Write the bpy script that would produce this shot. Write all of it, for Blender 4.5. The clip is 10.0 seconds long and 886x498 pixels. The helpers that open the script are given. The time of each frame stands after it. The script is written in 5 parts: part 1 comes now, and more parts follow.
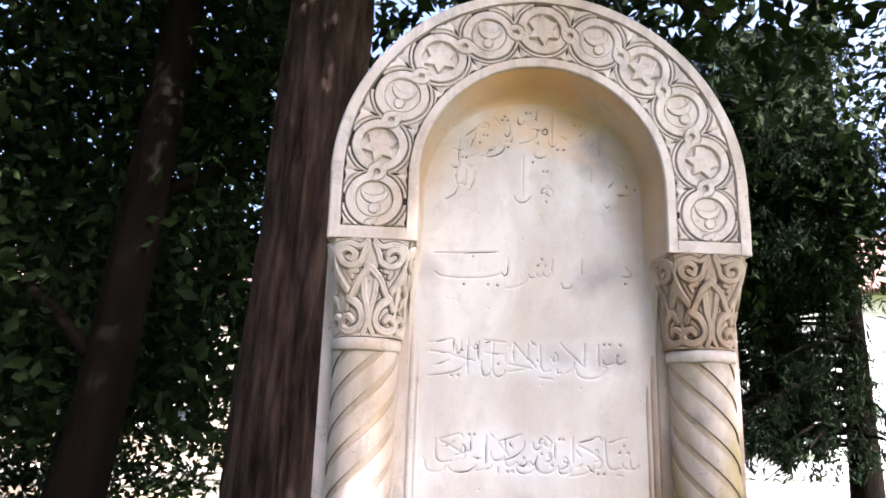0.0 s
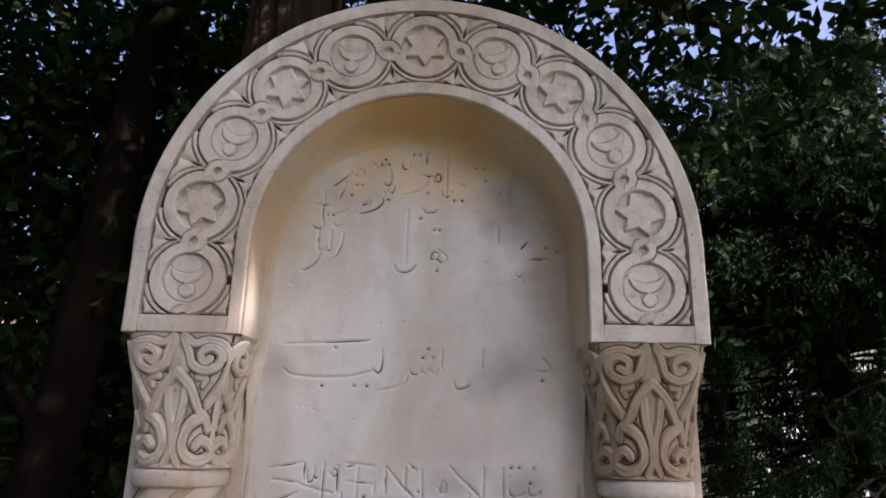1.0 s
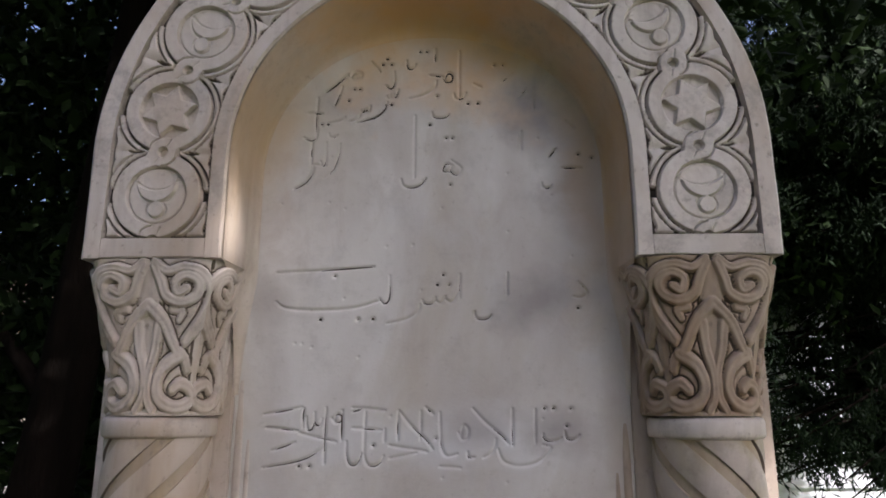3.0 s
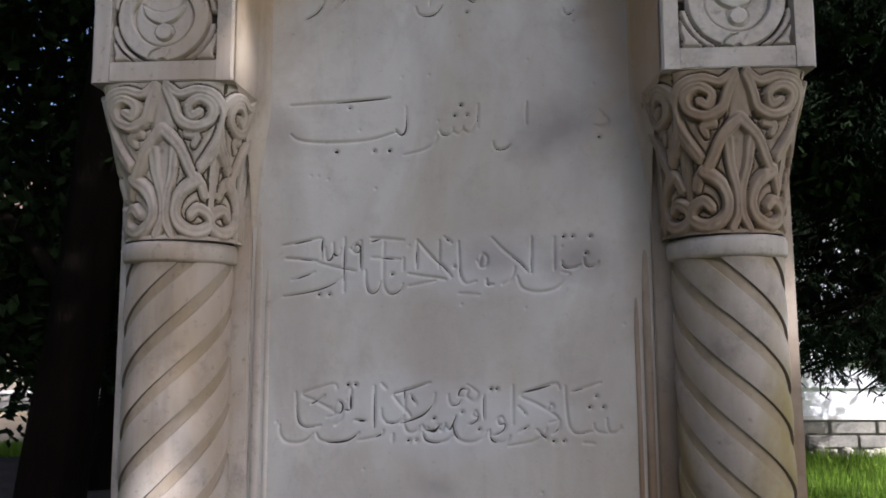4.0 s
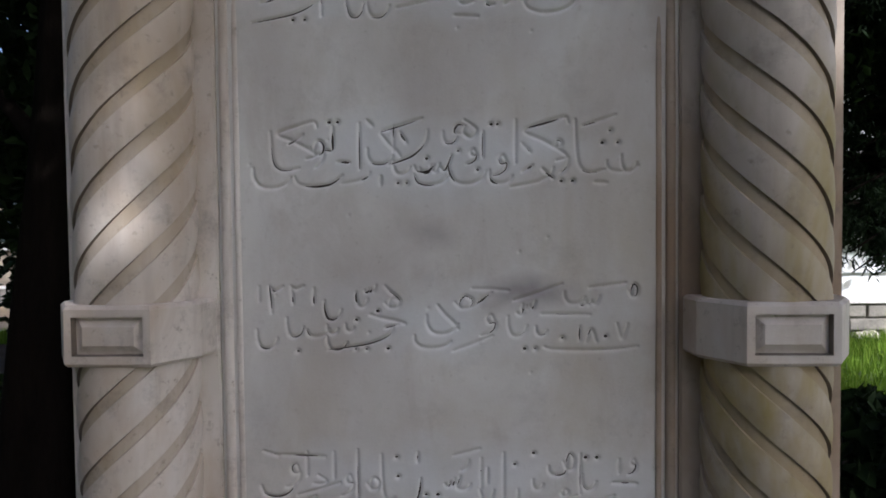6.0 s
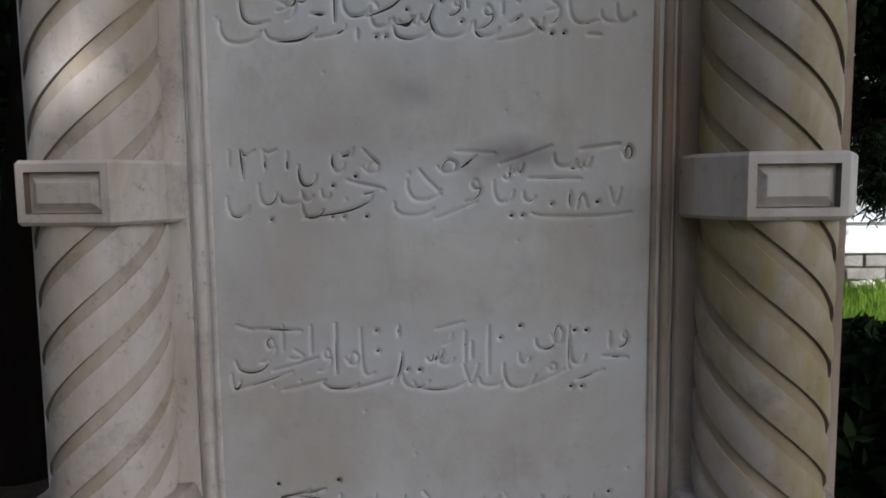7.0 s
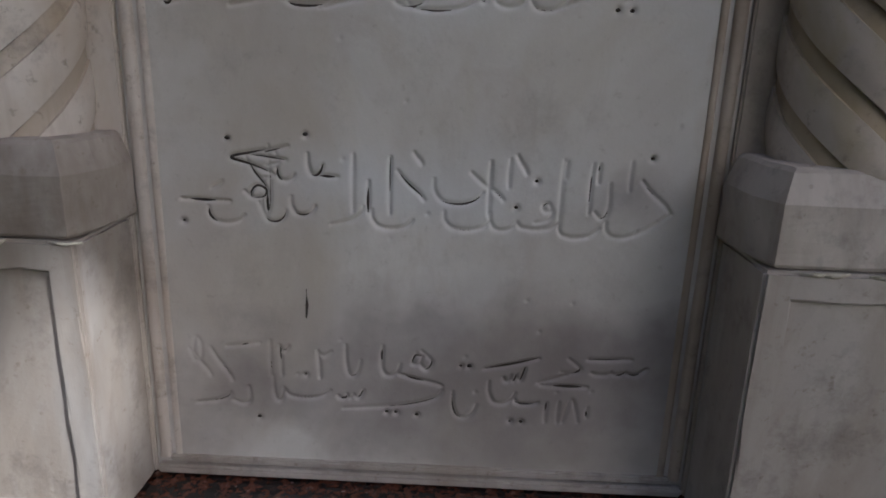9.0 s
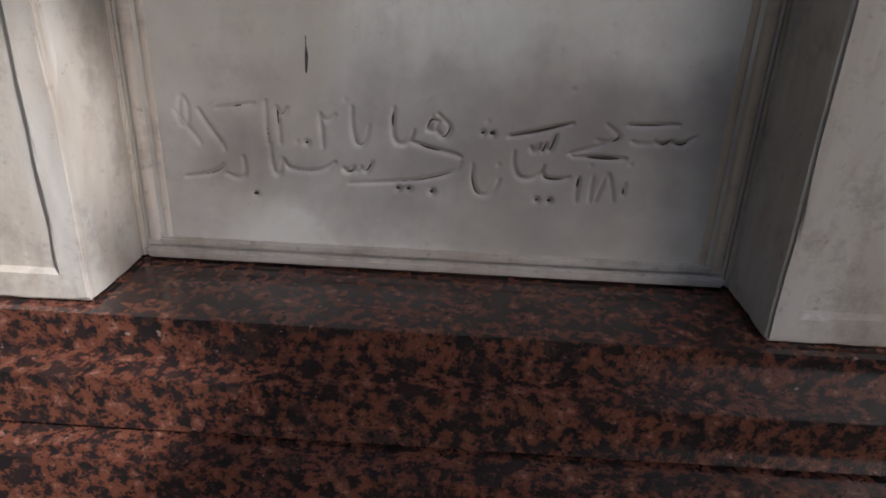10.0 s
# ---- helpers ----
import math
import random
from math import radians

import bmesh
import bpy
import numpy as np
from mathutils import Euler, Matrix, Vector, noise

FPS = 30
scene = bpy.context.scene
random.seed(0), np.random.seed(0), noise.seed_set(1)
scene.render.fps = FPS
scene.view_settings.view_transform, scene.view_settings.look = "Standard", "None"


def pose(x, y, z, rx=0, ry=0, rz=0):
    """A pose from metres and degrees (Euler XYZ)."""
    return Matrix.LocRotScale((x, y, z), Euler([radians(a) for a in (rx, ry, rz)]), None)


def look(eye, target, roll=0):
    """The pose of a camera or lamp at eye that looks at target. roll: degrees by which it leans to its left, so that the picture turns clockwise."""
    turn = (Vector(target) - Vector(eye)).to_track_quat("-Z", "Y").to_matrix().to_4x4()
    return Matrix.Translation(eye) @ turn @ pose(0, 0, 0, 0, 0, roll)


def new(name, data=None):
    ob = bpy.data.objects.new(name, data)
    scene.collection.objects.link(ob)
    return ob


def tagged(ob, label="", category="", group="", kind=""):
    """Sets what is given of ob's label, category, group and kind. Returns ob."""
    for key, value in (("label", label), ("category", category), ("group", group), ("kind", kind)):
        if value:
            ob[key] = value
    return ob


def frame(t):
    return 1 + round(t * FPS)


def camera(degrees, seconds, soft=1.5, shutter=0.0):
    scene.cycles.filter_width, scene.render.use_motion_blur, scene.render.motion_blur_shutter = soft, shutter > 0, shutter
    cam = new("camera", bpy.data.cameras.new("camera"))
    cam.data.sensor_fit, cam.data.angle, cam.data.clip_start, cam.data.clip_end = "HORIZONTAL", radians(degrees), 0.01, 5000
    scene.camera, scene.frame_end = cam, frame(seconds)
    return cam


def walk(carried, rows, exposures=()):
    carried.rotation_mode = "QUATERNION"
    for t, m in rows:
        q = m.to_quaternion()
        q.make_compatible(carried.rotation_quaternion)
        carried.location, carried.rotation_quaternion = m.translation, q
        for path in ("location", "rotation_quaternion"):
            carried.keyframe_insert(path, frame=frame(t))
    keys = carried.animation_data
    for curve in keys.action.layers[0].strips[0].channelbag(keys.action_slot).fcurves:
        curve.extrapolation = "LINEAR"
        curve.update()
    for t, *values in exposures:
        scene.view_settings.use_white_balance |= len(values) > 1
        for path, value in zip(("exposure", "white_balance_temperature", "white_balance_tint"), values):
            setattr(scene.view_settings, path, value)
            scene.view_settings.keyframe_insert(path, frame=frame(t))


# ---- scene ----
cam = camera(66.2, 10.0, soft=1.8)

# The camera's path: seconds, eye, target, lean.
PATH = [
    (0, (-0.313, -1.571, 1.562), (-0.195, 0.375, 2.008), 1.8),
    (0.5, (-0.095, -1.39, 1.655), (-0.005, 0.548, 2.141), 1.9),
    (1, (0.055, -1.215, 1.76), (0.033, 0.713, 2.289), 1.4),
    (1.5, (0.034, -1.078, 1.834), (-0.025, 0.838, 2.404), 0.4),
    (2, (0.018, -1.019, 1.882), (-0.009, 0.9, 2.447), -0.3),
    (2.2, (0.023, -1.021, 1.864), (-0.004, 0.902, 2.415), -0.4),
    (3.3, (0.058, -1.017, 1.676), (-0.018, 0.947, 2.046), 0.1),
    (3.5, (0.042, -1.017, 1.659), (-0.028, 0.957, 1.971), -0.1),
    (4, (0.042, -0.982, 1.591), (-0.06, 1.005, 1.797), -0.3),
    (4.5, (0.038, -0.949, 1.532), (-0.052, 1.045, 1.659), -0.3),
    (5, (0.036, -0.91, 1.46), (-0.045, 1.087, 1.532), -0.2),
    (5.5, (0.037, -0.884, 1.414), (-0.054, 1.114, 1.42), -0.6),
    (5.7, (0.036, -0.873, 1.396), (-0.057, 1.124, 1.37), -0.6),
    (7, (0.053, -0.812, 1.247), (-0.035, 1.177, 1.058), -0.6),
    (7.5, (0.065, -0.783, 1.179), (-0.043, 1.197, 0.916), -0.6),
    (8, (0.055, -0.744, 1.109), (-0.051, 1.222, 0.756), -0.1),
    (8.5, (0.038, -0.704, 1.048), (-0.035, 1.247, 0.615), 0.8),
    (9, (0.037, -0.653, 0.962), (-0.013, 1.266, 0.4), 1.9),
    (9.5, (0.032, -0.613, 0.888), (-0.025, 1.264, 0.202), 1.6),
    (10, (0.032, -0.619, 0.797), (-0.032, 1.21, -0.011), 2.3),
]
walk(cam, [(t, look(eye, target, roll)) for t, eye, target, roll in PATH],
     exposures=[(t, e + 0.55, k - 120, m) for t, e, k, m in (
         (0.0, 1.95, 6000, 22), (0.3, 1.65, 6000, 22), (0.7, 1.0, 6000, 23), (1.1, 0.72, 6000, 24), (1.6, 0.65, 6000, 24), (2.2, 0.58, 6000, 23),
         (3.4, 0.30, 5850, 19), (4.5, 0.14, 5680, 16), (5.5, -0.06, 5700, 15), (7.0, -0.20, 5650, 12), (8.5, -0.36, 5700, 12), (9.1, -0.50, 5750, 12), (9.55, -0.44, 5800, 12), (10.0, -0.02, 5900, 11))])

# ---- sky, sun ----
SUN = Vector((0.56, -0.46, 0.70)).normalized()
world = bpy.data.worlds.new("sky")
scene.world = world
world.use_nodes = True
wn = world.node_tree.nodes
sky = wn.new("ShaderNodeTexSky")
sky.sky_type = "NISHITA"
sky.sun_disc = False
sky.sun_elevation = math.asin(SUN.z)
sky.sun_rotation = math.atan2(SUN.x, SUN.y)
sky.dust_density = 7.0
sky.air_density = 0.8
world.node_tree.links.new(sky.outputs[0], wn["Background"].inputs[0])
wn["Background"].inputs[1].default_value = 0.15
sun = new("sun", bpy.data.lights.new("sun", "SUN"))
sun.data.energy = 5.0
sun.data.angle = radians(0.55)
sun.data.color = (1.0, 0.93, 0.82)
sun.matrix_world = look(SUN * 20, (0, 0, 0))


# ---- materials ----
def material(name, rough=0.6):
    m = bpy.data.materials.new(name)
    m.use_nodes = True
    b = m.node_tree.nodes["Principled BSDF"]
    b.inputs["Roughness"].default_value = rough
    return m, m.node_tree, b


def noise_node(nt, scale, detail=5.0, rough=0.6, stretch=None, distortion=0.0):
    tc = nt.nodes.new("ShaderNodeTexCoord")
    n = nt.nodes.new("ShaderNodeTexNoise")
    n.inputs["Scale"].default_value = scale
    n.inputs["Detail"].default_value = detail
    n.inputs["Roughness"].default_value = rough
    n.inputs["Distortion"].default_value = distortion
    mp = nt.nodes.new("ShaderNodeMapping")
    if stretch:
        mp.inputs["Scale"].default_value = stretch
    nt.links.new(tc.outputs["Object"], mp.inputs[0])
    nt.links.new(mp.outputs[0], n.inputs["Vector"])
    return n


def ramp(nt, src, lo, hi, c0=(0, 0, 0, 1), c1=(1, 1, 1, 1)):
    r = nt.nodes.new("ShaderNodeValToRGB")
    r.color_ramp.elements[0].position, r.color_ramp.elements[0].color = lo, c0
    r.color_ramp.elements[1].position, r.color_ramp.elements[1].color = hi, c1
    nt.links.new(src, r.inputs[0])
    return r


def mix(nt, fac, a, b, kind="MIX"):
    m = nt.nodes.new("ShaderNodeMix")
    m.data_type, m.blend_type = "RGBA", kind
    for sock, v in ((m.inputs[0], fac), (m.inputs[6], a), (m.inputs[7], b)):
        if isinstance(v, (int, float)):
            sock.default_value = v
        elif isinstance(v, tuple):
            sock.default_value = (*v, 1) if len(v) == 3 else v
        else:
            nt.links.new(v, sock)
    return m.outputs[2]


def bump(nt, bsdf, src, strength, distance):
    b = nt.nodes.new("ShaderNodeBump")
    b.inputs["Strength"].default_value = strength
    b.inputs["Distance"].default_value = distance
    nt.links.new(src, b.inputs["Height"])
    nt.links.new(b.outputs[0], bsdf.inputs["Normal"])


def marble(name, base, stain, stain_from, stain_to, grime=0.35, patches=(), slant=False):
    """Weathered white marble: cloudy grey veins, warm stains, dark grime, fine pitting; patches are smudges at given places."""
    m, nt, b = material(name, 0.55)
    cloud = noise_node(nt, 3.5, 6, 0.6, (1, 1, 0.6), 0.8)
    vein = noise_node(nt, 9, 8, 0.7, (1, 1, 0.5), 1.5)
    c = mix(nt, ramp(nt, cloud.outputs[0], 0.38, 0.62).outputs[0], base, tuple(v * k for v, k in zip(base, (0.80, 0.78, 0.76))))
    cool = noise_node(nt, 5.5, 4, 0.55, (1, 1, 1), 1.0)
    c = mix(nt, ramp(nt, cool.outputs[0], 0.5, 0.68, (0, 0, 0, 1), (0.55,) * 3 + (1,)).outputs[0], c, tuple(v * k for v, k in zip(base, (0.88, 0.90, 0.93))))
    c = mix(nt, ramp(nt, vein.outputs[0], 0.52, 0.75, (0, 0, 0, 1), (0.6,) * 3 + (1,)).outputs[0], c, tuple(v * k for v, k in zip(base, (0.66, 0.60, 0.56))))
    st = noise_node(nt, 4.5, 5, 0.65, (1, 1, 0.45), 0.5)
    c = mix(nt, ramp(nt, st.outputs[0], stain_from, stain_to).outputs[0], c, stain)
    gr = noise_node(nt, 14, 8, 0.75)
    c = mix(nt, ramp(nt, gr.outputs[0], 0.52, 0.74, (0, 0, 0, 1), (grime,) * 3 + (1,)).outputs[0], c, (0.13, 0.11, 0.10))
    if slant:
        veil = noise_node(nt, 6, 5, 0.55, (1, 1, 0.38), 0.5)
        veil.inputs["Vector"].links[0].from_node.inputs["Rotation"].default_value = (0, radians(38), 0)
        c = mix(nt, ramp(nt, veil.outputs[0], 0.46, 0.72, (0, 0, 0, 1), (0.75,) * 3 + (1,)).outputs[0], c, (0.44, 0.40, 0.37))
    else:
        streak = noise_node(nt, 26, 5, 0.6, (1, 1, 0.07), 0.2)
        c = mix(nt, ramp(nt, streak.outputs[0], 0.52, 0.72, (0, 0, 0, 1), (grime * 0.75,) * 3 + (1,)).outputs[0], c, (0.26, 0.21, 0.17))
    spot = noise_node(nt, 75, 5, 0.7)
    c = mix(nt, ramp(nt, spot.outputs[0], 0.60, 0.72, (0, 0, 0, 1), (grime,) * 3 + (1,)).outputs[0], c, (0.20, 0.16, 0.12))
    tc = nt.nodes.new("ShaderNodeTexCoord")
    warp = noise_node(nt, 7, 4, 0.6)
    for (x, z, rx, rz, amount, colour) in patches:
        mp = nt.nodes.new("ShaderNodeMapping")
        mp.vector_type = "TEXTURE"
        mp.inputs["Location"].default_value = (x, 0, z)
        mp.inputs["Scale"].default_value = (rx, 1, rz)
        nt.links.new(tc.outputs["Object"], mp.inputs[0])
        add = nt.nodes.new("ShaderNodeVectorMath")
        add.operation = "MULTIPLY_ADD"
        nt.links.new(warp.outputs["Color"], add.inputs[0])
        add.inputs[1].default_value = (2.2, 0, 2.2)
        nt.links.new(mp.outputs[0], add.inputs[2])
        sub = nt.nodes.new("ShaderNodeVectorMath")
        sub.operation = "SUBTRACT"
        nt.links.new(add.outputs[0], sub.inputs[0])
        sub.inputs[1].default_value = (1.1, 0, 1.1)
        ln = nt.nodes.new("ShaderNodeVectorMath")
        ln.operation = "LENGTH"
        nt.links.new(sub.outputs[0], ln.inputs[0])
        r = ramp(nt, ln.outputs["Value"], 0.15, 1.0, (amount,) * 3 + (1,), (0, 0, 0, 1))
        c = mix(nt, r.outputs[0], c, colour)
    nt.links.new(c, b.inputs["Base Color"])
    fine = noise_node(nt, 220, 4, 0.7)
    mid = noise_node(nt, 30, 4, 0.6)
    h = mix(nt, 0.5, fine.outputs[0], mid.outputs[0])
    bump(nt, b, h, 0.35, 0.0015)
    rr = ramp(nt, cloud.outputs[0], 0.3, 0.8, (0.45,) * 3 + (1,), (0.7,) * 3 + (1,))
    nt.links.new(rr.outputs[0], b.inputs["Roughness"])
    return m


GRIME = (0.22, 0.19, 0.19)
OCHRE = (0.50, 0.34, 0.17)
M_STONE = marble("weathered_marble", (0.67, 0.62, 0.57), (0.40, 0.30, 0.20), 0.47, 0.76, 0.65)
PALE = (0.66, 0.68, 0.71)
M_PANEL = marble("panel_marble", (0.66, 0.64, 0.61), (0.46, 0.40, 0.30), 0.50, 0.86, 0.26, slant=True, patches=[
    (0.0, 1.67, 0.27, 0.06, 0.5, PALE), (0.0, 1.455, 0.27, 0.06, 0.6, PALE), (0.0, 1.25, 0.27, 0.06, 0.5, PALE), (0.0, 1.04, 0.27, 0.06, 0.5, PALE), (0.0, 0.83, 0.27, 0.06, 0.5, PALE),
    (0.02, 0.60, 0.34, 0.10, 0.5, (0.27, 0.24, 0.22)), (0.14, 0.53, 0.2, 0.06, 0.5, (0.27, 0.24, 0.20)),
    (0.16, 1.87, 0.11, 0.05, 0.6, GRIME), (0.17, 2.17, 0.10, 0.09, 0.7, GRIME), (0.23, 2.06, 0.06, 0.12, 0.6, GRIME), (0.19, 1.68, 0.09, 0.04, 0.6, GRIME), (0.06, 1.68, 0.05, 0.03, 0.4, GRIME),
    (0.07, 2.27, 0.09, 0.05, 0.5, GRIME), (-0.15, 2.19, 0.08, 0.04, 0.35, GRIME),
    (-0.25, 1.87, 0.05, 0.05, 0.4, GRIME), (-0.02, 1.36, 0.05, 0.03, 0.4, GRIME), (0.11, 1.28, 0.06, 0.025, 0.75, GRIME),
    (0.14, 0.65, 0.20, 0.08, 0.8, GRIME), (0.0, 0.60, 0.34, 0.10, 0.5, GRIME), (0.0, 0.69, 0.3, 0.05, 0.3, GRIME), (0.21, 0.83, 0.05, 0.04, 0.5, GRIME),
    (0.0, 2.38, 0.36, 0.24, 0.95, (0.66, 0.43, 0.20)), (0.25, 2.14, 0.07, 0.16, 0.6, OCHRE), (-0.25, 2.14, 0.06, 0.14, 0.45, OCHRE), (0.26, 1.95, 0.06, 0.16, 0.5, OCHRE), (0.285, 1.3, 0.035, 0.9, 0.7, (0.42, 0.34, 0.26))])
M_COVE = marble("stained_marble", (0.62, 0.56, 0.49), (0.44, 0.34, 0.23), 0.44, 0.74, 0.4, patches=[
    (0.0, 2.36, 0.36, 0.22, 0.95, (0.68, 0.43, 0.19)), (0.27, 2.08, 0.10, 0.24, 0.8, OCHRE), (-0.27, 2.13, 0.08, 0.16, 0.5, OCHRE), (0.27, 1.9, 0.06, 0.14, 0.6, (0.46, 0.36, 0.27))])
M_LICHEN = marble("lichen_marble", (0.53, 0.47, 0.41), (0.33, 0.26, 0.11), 0.43, 0.60, 0.5)
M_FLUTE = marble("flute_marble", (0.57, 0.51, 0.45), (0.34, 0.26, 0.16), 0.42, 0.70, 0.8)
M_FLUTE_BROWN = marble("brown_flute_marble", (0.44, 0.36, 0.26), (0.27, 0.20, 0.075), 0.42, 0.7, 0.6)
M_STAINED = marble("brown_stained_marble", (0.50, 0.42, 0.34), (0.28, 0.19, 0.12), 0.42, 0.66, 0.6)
# Recess colour: grime, with the shade of hollows put into it too.
M_GRIME_SHADE = marble("grime_shade_marble", (0.19, 0.16, 0.135), (0.10, 0.075, 0.055), 0.4, 0.75, 0.8)
M_WORN = marble("worn_marble", (0.47, 0.44, 0.41), (0.30, 0.25, 0.20), 0.42, 0.68, 0.7)
M_CAP = marble("grimy_cap_marble", (0.52, 0.48, 0.44), (0.23, 0.19, 0.16), 0.40, 0.60, 0.7)


# Near-black for crevices: dirt with deep shade put into the colour.
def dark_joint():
    m, nt, b = material("crevice_dirt_shade", 0.9)
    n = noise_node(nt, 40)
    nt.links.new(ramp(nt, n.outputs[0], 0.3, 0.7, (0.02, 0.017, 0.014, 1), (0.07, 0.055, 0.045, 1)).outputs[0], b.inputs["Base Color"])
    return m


M_DIRT_SHADE = dark_joint()


def granite():
    m, nt, b = material("polished_red_granite", 0.16)
    b.inputs["Specular IOR Level"].default_value = 0.5
    grain = noise_node(nt, 80, 6, 0.7)
    r = ramp(nt, grain.outputs[0], 0.36, 0.66, (0.010, 0.009, 0.010, 1), (0.19, 0.10, 0.075, 1))
    for p, col in ((0.45, (0.018, 0.013, 0.013, 1)), (0.485, (0.060, 0.022, 0.015, 1)), (0.53, (0.115, 0.040, 0.024, 1)), (0.58, (0.085, 0.034, 0.023, 1)), (0.62, (0.14, 0.064, 0.045, 1))):
        r.color_ramp.elements.new(p).color = col
    v2 = noise_node(nt, 150, 4, 0.7)
    big = noise_node(nt, 38, 5, 0.7)
    c = mix(nt, ramp(nt, v2.outputs[0], 0.56, 0.61).outputs[0], r.outputs[0], (0.017, 0.013, 0.013))
    c = mix(nt, ramp(nt, big.outputs[0], 0.52, 0.58, (0, 0, 0, 1), (0.85,) * 3 + (1,)).outputs[0], c, (0.014, 0.012, 0.013))
    fleck = noise_node(nt, 120, 3, 0.5)
    c = mix(nt, ramp(nt, fleck.outputs[0], 0.72, 0.76).outputs[0], c, (0.24, 0.18, 0.16))
    nt.links.new(c, b.inputs["Base Color"])
    nt.links.new(ramp(nt, noise_node(nt, 25, 5).outputs[0], 0.3, 0.8, (0.06,) * 3 + (1,), (0.22,) * 3 + (1,)).outputs[0], b.inputs["Roughness"])
    return m


M_GRANITE = granite()


def mottled(name, c0, c1, scale, rough=0.8, bump_scale=None, bump_d=0.01, stretch=None, lo=0.35, hi=0.68, gloss=0.2):
    m, nt, b = material(name, rough)
    b.inputs["Specular IOR Level"].default_value = gloss
    n = noise_node(nt, scale, 6, 0.65, stretch)
    n2 = noise_node(nt, scale * 9, 4, 0.6, stretch)
    c = mix(nt, ramp(nt, n.outputs[0], lo, hi).outputs[0], c0, c1)
    c = mix(nt, ramp(nt, n2.outputs[0], 0.45, 0.8, (0, 0, 0, 1), (0.5,) * 3 + (1,)).outputs[0], c, tuple(v * 0.55 for v in c0))
    nt.links.new(c, b.inputs["Base Color"])
    if bump_scale:
        nb = noise_node(nt, bump_scale, 6, 0.7, stretch)
        bump(nt, b, nb.outputs[0], 0.8, bump_d)
    return m


def leafy(name, c0, c1, trans=0.25):
    """Leaf colour varies from leaf to leaf; a little light comes through."""
    m, nt, b = material(name, 0.65)
    b.inputs["Specular IOR Level"].default_value = 0.05
    g = nt.nodes.new("ShaderNodeNewGeometry")
    r = ramp(nt, g.outputs["Random Per Island"], 0.0, 1.0, (*c0, 1), (*c1, 1))
    nt.links.new(r.outputs[0], b.inputs["Base Color"])
    t = nt.nodes.new("ShaderNodeBsdfTranslucent")
    nt.links.new(r.outputs[0], t.inputs[0])
    mx = nt.nodes.new("ShaderNodeMixShader")
    mx.inputs[0].default_value = trans
    nt.links.new(b.outputs[0], mx.inputs[1])
    nt.links.new(t.outputs[0], mx.inputs[2])
    nt.links.new(mx.outputs[0], nt.nodes["Material Output"].inputs[0])
    return m


M_BARK = mottled("bark", (0.012, 0.008, 0.007), (0.085, 0.056, 0.046), 11, 0.95, 14, 0.03, (1, 1, 0.18), gloss=0.05)
# Bark darker than its own tone: deep shade is put into the colour.
M_SHADED_BARK = mottled("shaded_bark", (0.006, 0.005, 0.004), (0.012, 0.009, 0.007), 6, 0.95, 14, 0.03, (1, 1, 0.2), gloss=0.02)
M_LEAF = leafy("broad_leaf", (0.02, 0.035, 0.012), (0.06, 0.10, 0.025), 0.3)
# Darker copy of the leaf, with canopy shade in its colour.
M_SHADED_LEAF = leafy("shaded_leaf", (0.008, 0.014, 0.006), (0.022, 0.038, 0.012), 0.1)
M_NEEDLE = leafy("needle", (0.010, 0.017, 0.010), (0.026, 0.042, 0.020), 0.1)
M_GRASS = leafy("grass_blade", (0.12, 0.22, 0.02), (0.28, 0.42, 0.06), 0.3)
M_GROUND = mottled("lawn", (0.06, 0.11, 0.02), (0.13, 0.17, 0.05), 2.5, 0.95, 40, 0.02)
M_PATH = mottled("sandy_path", (0.42, 0.32, 0.20), (0.50, 0.42, 0.28), 3, 0.95, 60, 0.01)
# Dark ground colour that holds the shade under the trees.
M_SHADED_GROUND = mottled("shaded_ground", (0.03, 0.024, 0.018), (0.06, 0.048, 0.034), 5, 0.95, 30, 0.02)
M_SIDING = mottled("painted_siding", (0.80, 0.83, 0.86), (0.86, 0.88, 0.90), 1.2, 0.6, 50, 0.002, (0.3, 1, 1))
M_CREAM = mottled("cream_siding", (0.27, 0.235, 0.18), (0.34, 0.30, 0.23), 1.2, 0.6, 50, 0.002, (0.3, 1, 1))
M_TRIM = mottled("white_trim", (0.74, 0.74, 0.72), (0.80, 0.80, 0.78), 2, 0.5)
M_PLINTH = mottled("grey_stone", (0.22, 0.21, 0.19), (0.36, 0.34, 0.30), 4, 0.9, 30, 0.01)
M_RUBBLE = mottled("pale_rubble", (0.45, 0.42, 0.34), (0.60, 0.57, 0.48), 5, 0.9, 30, 0.01)
M_ROOF = mottled("roof_sheet", (0.16, 0.10, 0.08), (0.24, 0.14, 0.11), 2, 0.7)


def glass_material():
    m, nt, b = material("window_glass", 0.05)
    b.inputs["Base Color"].default_value = (0.03, 0.04, 0.045, 1)
    b.inputs["Specular IOR Level"].default_value = 0.8
    return m


M_GLASS = glass_material()


# ---- mesh helpers ----
def mesh_object(name, verts, faces, mat, parent=None, label="", smooth=False):
    me = bpy.data.meshes.new(name)
    me.from_pydata([tuple(v) for v in verts], [], faces)
    me.materials.append(mat)
    if smooth:
        me.shade_smooth()
    ob = new(name, me)
    ob.parent = parent
    if label:
        tagged(ob, label)
    return ob


def part(name, bm, mat, parent, label="", smooth=False):
    me = bpy.data.meshes.new(name)
    bmesh.ops.recalc_face_normals(bm, faces=bm.faces)
    bm.to_mesh(me)
    bm.free()
    me.materials.append(mat)
    if smooth:
        me.shade_smooth()
    ob = new(name, me)
    ob.parent = parent
    if label:
        tagged(ob, label)
    return ob


